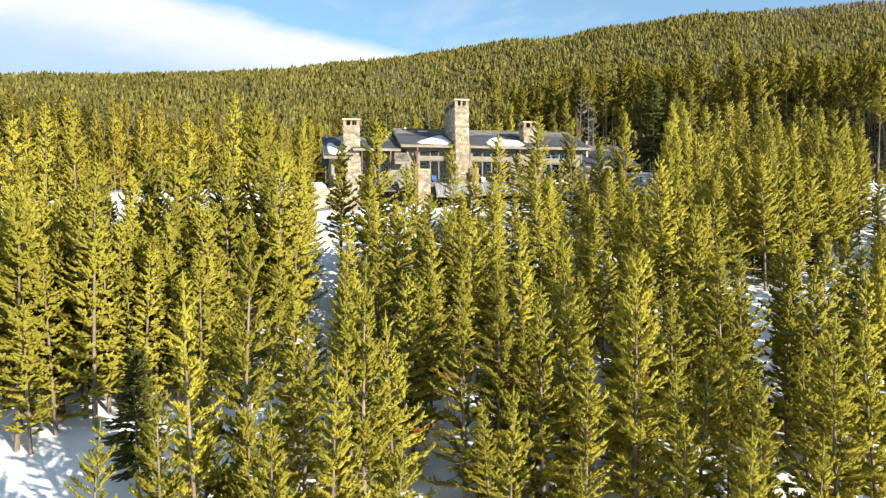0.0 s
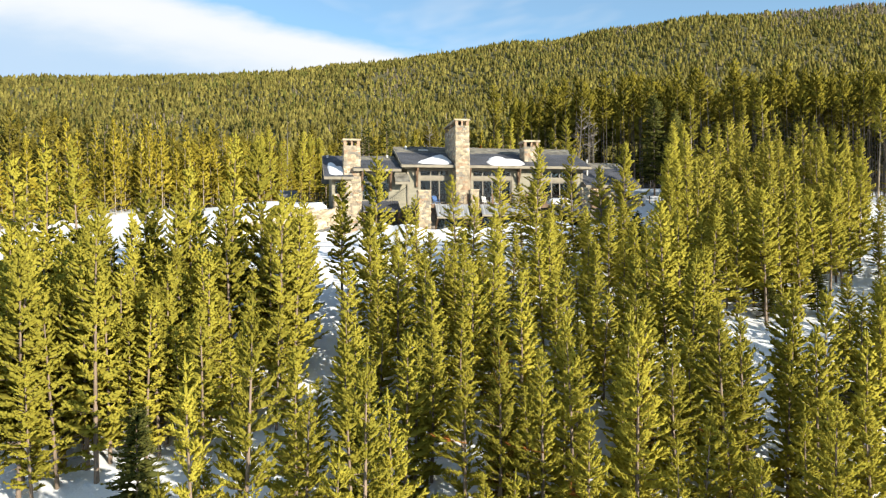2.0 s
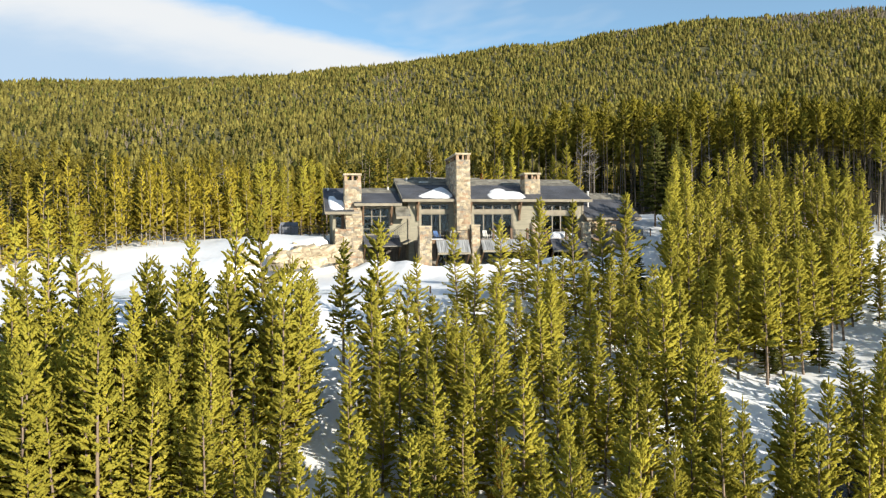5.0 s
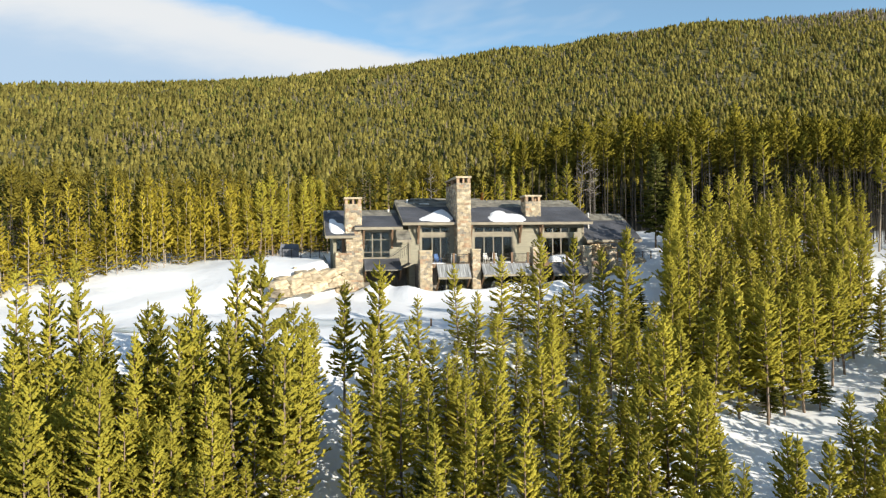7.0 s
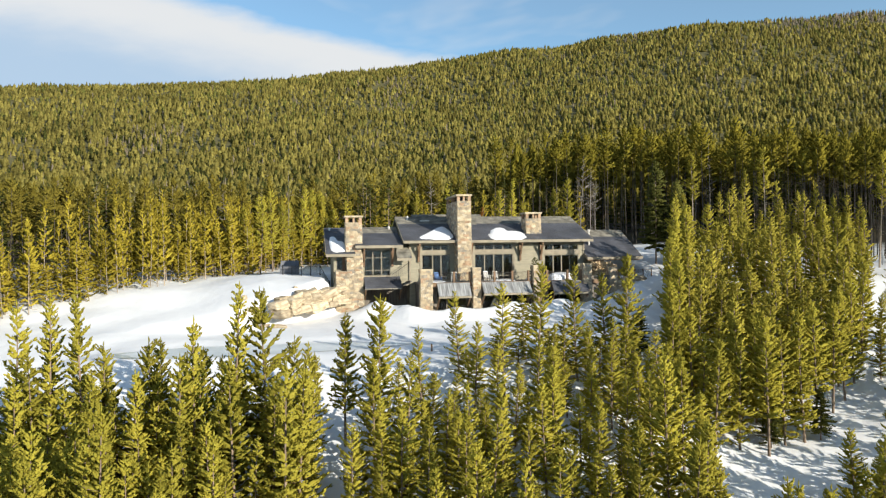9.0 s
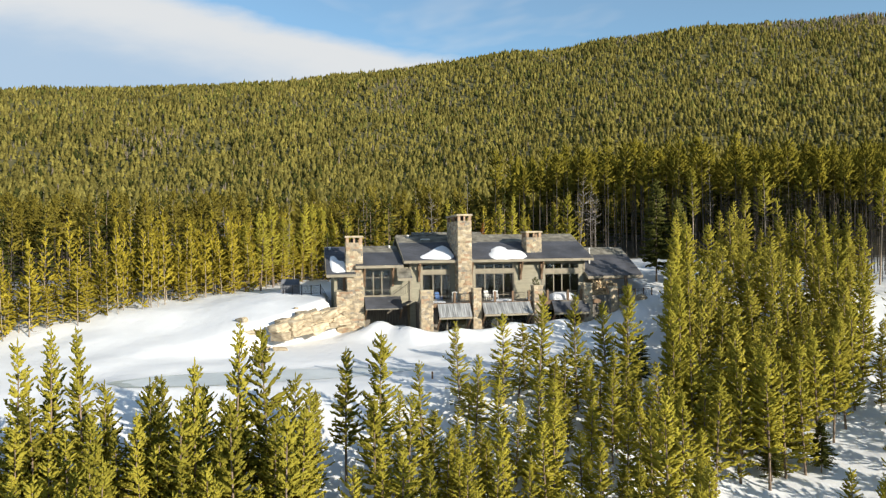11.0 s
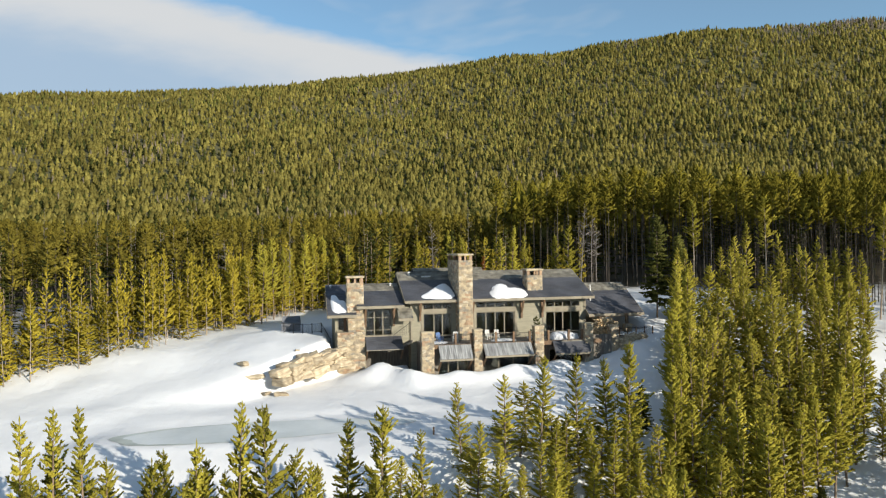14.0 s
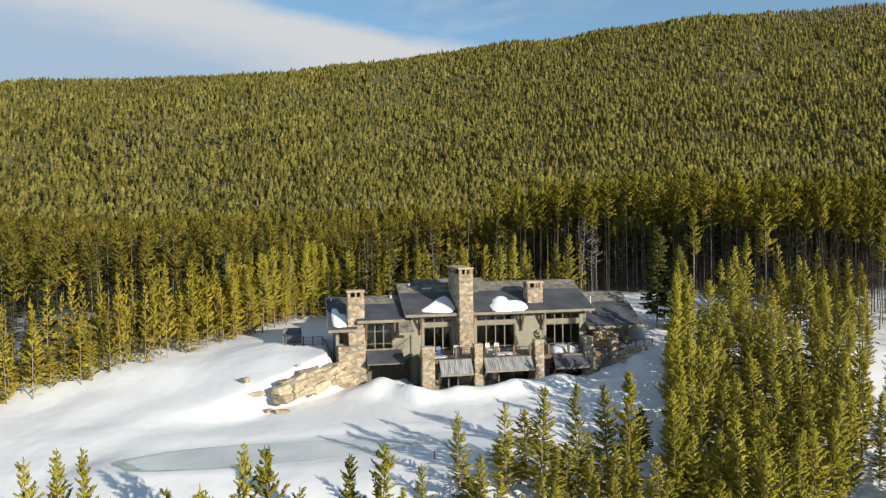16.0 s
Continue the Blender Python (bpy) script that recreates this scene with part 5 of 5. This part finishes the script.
def awning(u0, u1, v0, w0, v1, w1, kind, label):
    """A shed roof on timber brackets; v0, w0: its front edge."""
    a = thing("awning", label, "awning", "awnings below the deck")
    bm = bmesh.new()
    if kind == "metal":
        n = int((u1 - u0) / 0.055)
        up, lo = [], []
        for i in range(n + 1):
            u = u0 + (u1 - u0) * i / n
            h = 0.022 * math.sin(i * math.pi / 2)
            up.append((bm.verts.new((u, v0, w0 + h)), bm.verts.new((u, v1, w1 + h))))
            lo.append((bm.verts.new((u, v0, w0 + h - 0.02)), bm.verts.new((u, v1, w1 + h - 0.02))))
        for i in range(n):
            bm.faces.new((up[i][0], up[i + 1][0], up[i + 1][1], up[i][1]))
            bm.faces.new((lo[i][1], lo[i + 1][1], lo[i + 1][0], lo[i][0]))
            bm.faces.new((lo[i][0], lo[i + 1][0], up[i + 1][0], up[i][0]))
        part("sheet", bm, M_METAL, a, "corrugated grey metal sheet")
    else:
        bm.free()
        slab_roof("sheet", u0, u1, v0, w0, v1, w1, a, 0.9, 0.1, 10)
    boxes("fascia", [(u0 - 0.02, u1 + 0.02, v0 - 0.02, v0 + 0.06, w0 - 0.24, w0 - 0.04)], M_TRIM, a)
    for u in (u0 + 0.12, u1 - 0.12):
        bm = bmesh.new()
        beam(bm, (u, v0 + 0.15, w0 - 0.15), (u, v1 + 0.05, w1 - 0.17), 0.07)
        beam(bm, (u, v0 + 0.2, w0 - 0.2), (u, -3.65, w0 - 1.5), 0.08)
        part("bracket", bm, M_TIMBER, a)
    return a


awning(-1.5, 2.1, -5.5, 5.75, -4.42, 7.1, "metal", "corrugated grey metal awning below the deck rail")
awning(3.45, 8.95, -5.6, 5.95, -4.42, 7.1, "metal", "long corrugated grey metal awning below the deck rail")
awning(11.5, 15.7, -5.4, 5.85, -4.42, 7.1, "shingle", "dark shingled awning below the porch terrace")
wing_awning = thing("awning", "dark shingled awning under the bedroom window", "awning", "awnings below the deck")
slab_roof("sheet", -9.0, -4.9, -1.9, 6.55, 0.05, 7.75, wing_awning, 1.0, 0.12, 10)
for u in (-8.9, -5.0):
    bm = bmesh.new()
    beam(bm, (u, -1.75, 6.4), (u, 0.0, 5.2), 0.08)
    part("bracket", bm, M_TIMBER, wing_awning)
# stair rail down beside the entry bay
stair_rail = thing("stair_rail", "dark iron stair rail beside the entry bay", "railing")
bm = bmesh.new()
for i in range(9):
    u = -5.9 + i * 0.24
    w = 7.0 + i * 0.17
    beam(bm, (u, -0.9, w), (u, -0.9, w + 0.95), 0.012)
beam(bm, (-5.95, -0.9, 7.95), (-3.95, -0.9, 9.36), 0.025)
part("rail", bm, M_IRON, stair_rail)
bm = bmesh.new()
for i in range(10):
    box(bm, -5.95 + i * 0.22, -5.70 + i * 0.22, -1.2, 0.1, 6.2 + i * 0.1, 6.34 + i * 0.1)
part("tread", bm, M_GREYWOOD, stair_rail)

# the covered porch at the right end
porch = thing("porch", "covered stone porch with timber posts under a dark roof", "porch")
boxes("porch_floor", [(17.4, 24.2, -3.0, 6.0, 6.9, 7.1)], M_GREYWOOD, porch)
stones("porch_wall", [(19.5, 21.8, -3.5, -3.15, 3.6, 7.1), (21.8, 24.2, -3.5, -3.15, 4.6, 6.95)], porch, label="tan stone terrace wall")
stones("porch_pier", [(18.85, 19.8, -3.7, -2.8, 3.4, 8.5)], porch, label="tall stone pier in front of the firewood")
stones("porch_pier", [(21.65, 22.5, -1.7, -0.9, 7.1, 8.35)], porch)
boxes("porch_post", [(18.75, 19.05, -0.85, -0.55, 7.1, 9.6)], M_TIMBER, porch)
boxes("porch_post", [(21.9, 22.2, -1.4, -1.1, 8.35, 9.6)], M_TIMBER, porch)
boxes("porch_beam", [(17.4, 24.1, -0.95, -0.65, 9.2, 9.4)], M_TIMBER, porch)
boxes("porch_back_wall", [(17.4, 22.0, 4.5, 4.7, 7.1, 10.4)], M_SIDING, porch)
for i in range(12):
    boxes("plank", [(16.2 + i * 0.22, 16.405 + i * 0.22, -3.95 + 0.02 * (i % 2), -3.75, 3.6, 7.55)], M_GREYWOOD, porch)
fence = thing("terrace_railing", "dark iron railing on the porch terrace", "railing")
rows = [(20.2, 24.5, -3.02, -2.98, 8.05, 8.1), (20.2, 24.5, -3.01, -2.99, 7.2, 7.23)]
boxes("rail", rows, M_IRON, fence)
for i in range(5):
    boxes("post", [(20.2 + i * 1.05, 20.3 + i * 1.05, -3.05, -2.95, 7.1, 8.2)], M_TIMBER, fence)
boxes("balusters", [(20.3 + i * 0.14, 20.316 + i * 0.14, -3.01, -2.99, 7.23, 8.05) for i in range(30)], M_IRON, fence)
woodpile = thing("woodpile", "stack of split firewood under the porch roof", "firewood")
log_rng = random.Random(8)
bm = bmesh.new()
bmesh.ops.create_cone(bm, cap_ends=True, segments=6, radius1=0.11, radius2=0.1, depth=0.5, matrix=Matrix.Rotation(math.pi / 2, 4, "X"))
log_mesh = bpy.data.meshes.new("log")
bm.to_mesh(log_mesh), bm.free()
log_mesh.materials.append(M_LOG)
for r in range(11):
    for i in range(15 - (r > 8) * 3):
        lg = new("log", log_mesh)
        lg.parent = woodpile
        lg.matrix_basis = pose(17.7 + i * 0.2 + (r % 2) * 0.1 + log_rng.uniform(-0.03, 0.03), -1.7 + log_rng.uniform(-0.12, 0.12), 7.21 + r * 0.18, log_rng.uniform(-5, 5), log_rng.uniform(0, 60), log_rng.uniform(-8, 8)) @ Matrix.Diagonal((log_rng.uniform(0.75, 1.15), 1, log_rng.uniform(0.65, 1.1), 1))


# ---- snow on the roofs and the deck ----
def snow_patch(outline, plane, thick, seed, label="patch of old snow lying on the roof"):
    """A rounded sheet of snow on a slope inside an outline of (u, v) corners; plane(v) gives the slope's height."""
    ring = [Vector(p) for p in outline]
    for _ in range(3):      # round the corners off
        ring = [q for a, b in zip(ring, ring[1:] + ring[:1]) for q in (a.lerp(b, 0.25), a.lerp(b, 0.75))]
    mid = sum(ring, Vector((0, 0))) / len(ring)
    bm = bmesh.new()
    rows = []
    for i in range(8):
        r = i / 7
        row = []
        for p in ring:
            x, y = mid + (p - mid) * r * (1 + 0.10 * noise.noise(Vector((p.x * 1.7, p.y * 1.7, seed))))
            h = thick * math.sqrt(max(0.0, 1 - r ** 4)) * (1 + 0.3 * noise.noise(Vector((x, y, seed))))
            row.append(bm.verts.new((x, y, plane(y) + 0.03 + h)))
        rows.append(row)
    n = len(ring)
    for i in range(7):
        for k in range(n):
            bm.faces.new((rows[i][k], rows[i][(k + 1) % n], rows[i + 1][(k + 1) % n], rows[i + 1][k]))
    bmesh.ops.remove_doubles(bm, verts=bm.verts, dist=0.001)
    me = bpy.data.meshes.new("snow_patch")
    bmesh.ops.recalc_face_normals(bm, faces=bm.faces)
    bm.to_mesh(me), bm.free()
    me.materials.append(M_SNOW)
    me.polygons.foreach_set("use_smooth", [True] * len(me.polygons))
    ob = new("snow_patch", me)
    ob.matrix_world = HOUSE
    return tagged(ob, label, "snow", "snow on the house")


def oval(u, v, ru, rv):
    return [(u + ru * math.cos(a * 0.7854), v + rv * math.sin(a * 0.7854) * (1.2 if a % 2 else 0.9)) for a in range(8)]


MAIN = lambda v: 11.8 + (v + 1.1) * 0.414
ENDR = lambda v: 10.4 + (v + 0.9) * 0.52
DECK = lambda v: 7.1
snow_patch([(-3.2, -0.7), (-1.6, 0.65), (-0.2, 2.4), (0.95, 2.8), (1.3, 1.1), (1.3, -1.0), (-1.0, -1.05)], MAIN, 0.2, 3)
snow_patch([(5.6, 0.1), (6.2, 1.6), (7.5, 2.5), (8.0, 1.8), (8.05, 0.9), (9.3, 1.1), (10.1, 0.1), (9.8, -1.2), (7.4, -1.3), (5.4, -1.25)], MAIN, 0.24, 4)
snow_patch([(-12.75, 2.6), (-12.1, 2.8), (-11.75, 1.6), (-11.1, 1.6), (-10.75, 0.3), (-10.85, -0.6), (-12.7, -0.65)], ENDR, 0.2, 6)
snow_patch(oval(13.4, -2.9, 2.0, 1.1), DECK, 0.75, 7, "bank of snow lying on the deck")
snow_patch(oval(-1.2, -2.6, 1.1, 1.0), DECK, 0.14, 8, "thin snow lying on the deck")
snow_patch(oval(6.4, -2.6, 1.6, 0.9), DECK, 0.16, 9, "thin snow lying on the deck")
snow_patch(oval(10.4, -1.6, 1.0, 0.9), DECK, 0.3, 10, "bank of snow lying on the deck")


# ---- things on the deck and round the house ----
def deck_chair(u, v, turn, mat, label):
    c = thing("deck_chair", label, "chair", "chairs on the deck", HOUSE @ pose(u, v, 7.13, 0, 0, turn))
    boxes("seat", [(-0.28, 0.28, -0.28, 0.26, 0.38, 0.44)], mat, c)
    bm = bmesh.new()
    for i in range(5):
        x = -0.26 + i * 0.112
        beam(bm, (x + 0.03, 0.24, 0.42), (x + 0.03, 0.46, 1.08), 0.045, 0.012)
    part("backrest", bm, mat, c)
    for x in (-0.27, 0.27):
        for y in (-0.25, 0.25):
            boxes("leg", [(x - 0.03, x + 0.03, y - 0.03, y + 0.03, 0, 0.6)], mat, c)
        boxes("armrest", [(x - 0.06, x + 0.06, -0.3, 0.3, 0.6, 0.63)], mat, c)
    return c


deck_chair(-0.95, -2.4, 20, M_BLUE, "blue slatted deck chair on the snowy deck")
deck_chair(0.9, -2.2, -15, M_PALE, "pale slatted deck chair on the snowy deck")
deck_chair(4.9, -1.5, 10, M_PALE, "pale slatted deck chair beside the patio door")
deck_chair(5.8, -1.7, -12, M_PALE, "pale slatted deck chair beside the patio door")
planter = thing("planter_shrub", "small grey-green potted conifer on the deck", "shrub", m=HOUSE @ pose(10.2, -2.6, 7.13))
pv, pf = conifer_meshes("potted_fir", 201, 2.6, 0.1, 0.65, 10, 4, 0.25, 0.06, M_SPRUCE, M_BARK, core=0.03, droop=0.3, dead=0, bend=0.05, shape=0.9)
for nm, me in (("stem", pv), ("foliage", pf)):
    o = new(nm, me)
    o.parent = planter
bm = bmesh.new()
bmesh.ops.create_cone(bm, cap_ends=True, segments=14, radius1=0.22, radius2=0.3, depth=0.4, matrix=Matrix.Translation((0, 0, 0.2)))
part("pot", bm, M_GREYWOOD, planter)

# covered hot tub on the terrace and the iron fence beside it
ax, ay = -18.2, 82.2
tub = thing("hot_tub", "grey covered hot tub standing in the terrace snow", "hot tub", m=pose(ax, ay, ground_z(ax, ay) - 0.25, 0, 0, 11.5))
boxes("tub_body", [(-1.1, 1.1, -1.0, 1.0, 0, 0.95)], M_DARKCOVER, tub)
boxes("tub_cover", [(-1.15, -0.01, -1.05, 1.05, 0.95, 1.1), (0.01, 1.15, -1.05, 1.05, 0.95, 1.1)], M_DARKCOVER, tub, "folded dark vinyl cover")
bm = bmesh.new()
q = [bm.verts.new(p) for p in ((-1.15, 1.0, 0.9), (-1.15, 1.12, 0.9), (-1.05, 1.5, 1.75), (-1.05, 1.4, 1.75), (1.15, 1.0, 0.9), (1.15, 1.12, 0.9), (1.05, 1.5, 1.75), (1.05, 1.4, 1.75))]
for f in ((0, 1, 2, 3), (4, 7, 6, 5), (0, 3, 7, 4), (1, 5, 6, 2), (3, 2, 6, 7), (0, 4, 5, 1)):
    bm.faces.new([q[i] for i in f])
part("raised_cover", bm, M_DARKCOVER, tub)
terrace_fence = thing("terrace_fence", "dark iron fence on the snowy terrace", "fence", m=Matrix())
pts = [Vector((-18.6 + i * 1.08, 80.2 + i * 0.05, 0)) for i in range(6)]
for p in pts:
    p.z = ground_z(p.x, p.y)
for p in pts:
    bm = bmesh.new()
    beam(bm, p - Vector((0, 0, 0.3)), p + Vector((0, 0, 1.15)), 0.045)
    part("post", bm, M_IRON, terrace_fence)
for a, b in zip(pts, pts[1:]):
    bm = bmesh.new()
    for h in (0.15, 1.05):
        beam(bm, a + Vector((0, 0, h)), b + Vector((0, 0, h)), 0.02)
    for i in range(1, 8):
        p = a.lerp(b, i / 8)
        beam(bm, p + Vector((0, 0, 0.15)), p + Vector((0, 0, 1.05)), 0.01)
    part("fence_panel", bm, M_IRON, terrace_fence)


# ---- the boulder wall below the terrace ----
def boulder_mesh(seed):
    """A split sandstone block: an uneven angular hull with broken edges."""
    rng = random.Random(seed)
    bm = bmesh.new()
    for sx in (-1, 1):
        for sy in (-1, 1):
            for sz in (-1, 1):
                bm.verts.new((sx * rng.uniform(0.5, 0.95), sy * rng.uniform(0.45, 0.8), sz * rng.uniform(0.35, 0.68)))
    for _ in range(7):
        p = Vector((rng.uniform(-1, 1), rng.uniform(-1, 1), rng.uniform(-1, 1))).normalized()
        bm.verts.new((p.x * 1.0, p.y * 0.85, p.z * 0.75))
    hull = bmesh.ops.convex_hull(bm, input=bm.verts)
    bmesh.ops.delete(bm, geom=list({g for g in hull["geom_interior"] + hull["geom_unused"] if isinstance(g, bmesh.types.BMVert)}), context="VERTS")
    bmesh.ops.bevel(bm, geom=list(bm.edges), offset=0.05, segments=1, affect="EDGES", clamp_overlap=True)
    bmesh.ops.triangulate(bm, faces=bm.faces)
    bmesh.ops.subdivide_edges(bm, edges=[e for e in bm.edges if e.calc_length() > 0.3], cuts=1, use_grid_fill=True)
    bmesh.ops.triangulate(bm, faces=bm.faces)
    for v in bm.verts:      # bedding ledges and broken faces
        v.co += v.co.normalized() * (0.10 * noise.noise(v.co * 2.2 + Vector((seed, 0, 0))) + 0.05 * noise.noise(Vector((v.co.x * 2, v.co.y * 2, v.co.z * 9 + seed))))
    me = bpy.data.meshes.new("boulder")
    bm.to_mesh(me), bm.free()
    me.materials.append(M_ROCK)
    return me


rocks = [boulder_mesh(300 + i) for i in range(12)]
rock_rng = random.Random(17)
rock_wall = thing("boulder_wall", "dry wall of tan sandstone boulders holding the snowy terrace", "rock wall", m=Matrix())
# the wall runs from the stone buttress forwards and left, higher towards its free end
for course in range(4):
    t = 0.0
    while t < 1.0:
        size = rock_rng.uniform(0.55, 1.35) * (0.8 if course > 2 else 1.0)
        x = -11.2 - 5.4 * t + rock_rng.uniform(-0.2, 0.2)
        y = 76.0 - 6.6 * t ** 1.1 - 0.45 * (3 - course)
        foot = 4.15 + 0.9 * (1 - t)
        top = 6.9 - 0.7 * t
        z = foot + (top - foot) * (course + 0.4) / 4
        r = new("boulder", rocks[rock_rng.randrange(12)])
        r.parent = rock_wall
        r.matrix_basis = pose(x, y, z, rock_rng.uniform(-14, 14), -8 + rock_rng.uniform(-14, 14), 46 + rock_rng.uniform(-24, 24)) @ Matrix.Diagonal((size * rock_rng.uniform(0.9, 1.4), size * rock_rng.uniform(0.8, 1.1), size * rock_rng.uniform(0.55, 0.8), 1))
        t += size * 0.15
for x, y, size in ((-20.6, 70.6, 0.75), (-18.9, 69.0, 0.8), (-17.9, 68.6, 0.6), (-16.2, 68.3, 0.7), (-15.6, 73.5, 0.3)):
    r = tagged(new("boulder", rocks[rock_rng.randrange(12)]), "tan sandstone boulder half buried in the snow", "boulder", "loose boulders")
    r.matrix_basis = pose(x, y, ground_z(x, y) + size * 0.12, 0, 8, rock_rng.uniform(0, 180)) @ Matrix.Diagonal((size * 1.3, size * 0.8, size * 0.55, 1))

# broken rock on the bank under the porch terrace
rubble = thing("rock_bank", "bank of broken brown rock below the porch terrace", "rock wall", m=Matrix())
for k in range(26):
    u = 20.0 + 3.2 * rock_rng.random() ** 1.4
    v = rock_rng.uniform(-4.5 + 0.3 * (u - 20), -3.5)
    p = HOUSE @ Vector((u, v, 0))
    size = rock_rng.uniform(0.28, 0.55)
    r = new("rock", rocks[rock_rng.randrange(12)])
    r.parent = rubble
    r.matrix_basis = pose(p.x, p.y, ground_z(p.x, p.y) + 0.2 * size + max(0.0, 0.9 * (v + 4.1)) * max(0.0, 1 - (u - 20) / 2.4), rock_rng.uniform(-25, 25), rock_rng.uniform(-25, 25), rock_rng.uniform(0, 180)) @ Matrix.Diagonal((size * 1.2, size, size * 0.8, 1))

# ---- the frozen pond, a stake in its bank and a log ----
bm = bmesh.new()
rings = []
for scale in (1.0, 0.9, 0.8):      # a rim of bare grey ice round the drifted middle
    ring = []
    for k in range(96):
        a = 2 * math.pi * k / 96
        r = (1.0 + 0.06 * noise.noise(Vector((math.cos(a) * 2, math.sin(a) * 2, 1)))) * (1 - (1 - scale) * (0.55 - 0.45 * math.cos(a)) * (1 + 0.6 * noise.noise(Vector((math.cos(a) * 3, math.sin(a) * 3, 8)))))
        q, t = -4.2 + 12.4 * r * math.cos(a), 2.9 * r * math.sin(a) * (1 - 0.25 * math.cos(a))
        ring.append(bm.verts.new((POND[0] + q * pc - t * ps, POND[1] + q * ps + t * pc, POND[2] + 0.035)))
    rings.append(ring)
for i in range(2):
    for k in range(96):
        f = bm.faces.new((rings[i][k], rings[i][(k + 1) % 96], rings[i + 1][(k + 1) % 96], rings[i + 1][k]))
        f.material_index = i
bm.faces.new(rings[2]).material_index = 1
pond = part("pond_ice", bm, [M_ICE, M_OLDICE], None)
tagged(pond, "frozen pond of grey-green ice with drifted snow", "pond", kind="structure")
stake_z = ground_z(-0.9, 55.6)
stake = tagged(boxes("stake", [(-0.97, -0.83, 55.53, 55.67, stake_z - 0.2, stake_z + 0.6)], M_TIMBER, None), "short dark wooden stake standing in the snow", "stake")
# a narrow dark glossy strip laid just above the snow of the right slope
M_DARK_STRIP = material("dark_glossy_strip", (0.012, 0.014, 0.016), 0.12, 0.3, 0.6, 5, 0.1, spec=0.5)
bm = bmesh.new()
top = []
for i in range(13):
    t = i / 12
    x, y = 18.2 + 4.6 * t, 32.2 + 5.6 * t
    w = 0.95 * math.sin(math.pi * min(0.97, max(0.03, t))) + 0.12 * noise.noise(Vector((t * 6, 0, 4)))
    top.append([bm.verts.new((x + k * w * 0.75, y - k * w * 0.65, max(ground_z(x, y), ground_z(x + k * w * 0.75, y - k * w * 0.65)) + 0.05)) for k in (-1, 0, 1)])
for a, b in zip(top, top[1:]):
    for k in range(2):
        bm.faces.new((a[k], a[k + 1], b[k + 1], b[k]))
tagged(part("brook", bm, M_DARK_STRIP, None), "dark glossy strip lying across the snowy slope", "water", kind="structure")
drop_protos([browned, rusty, lofty] + snag_protos + near_protos + mid_protos + full_protos + spruce_protos)
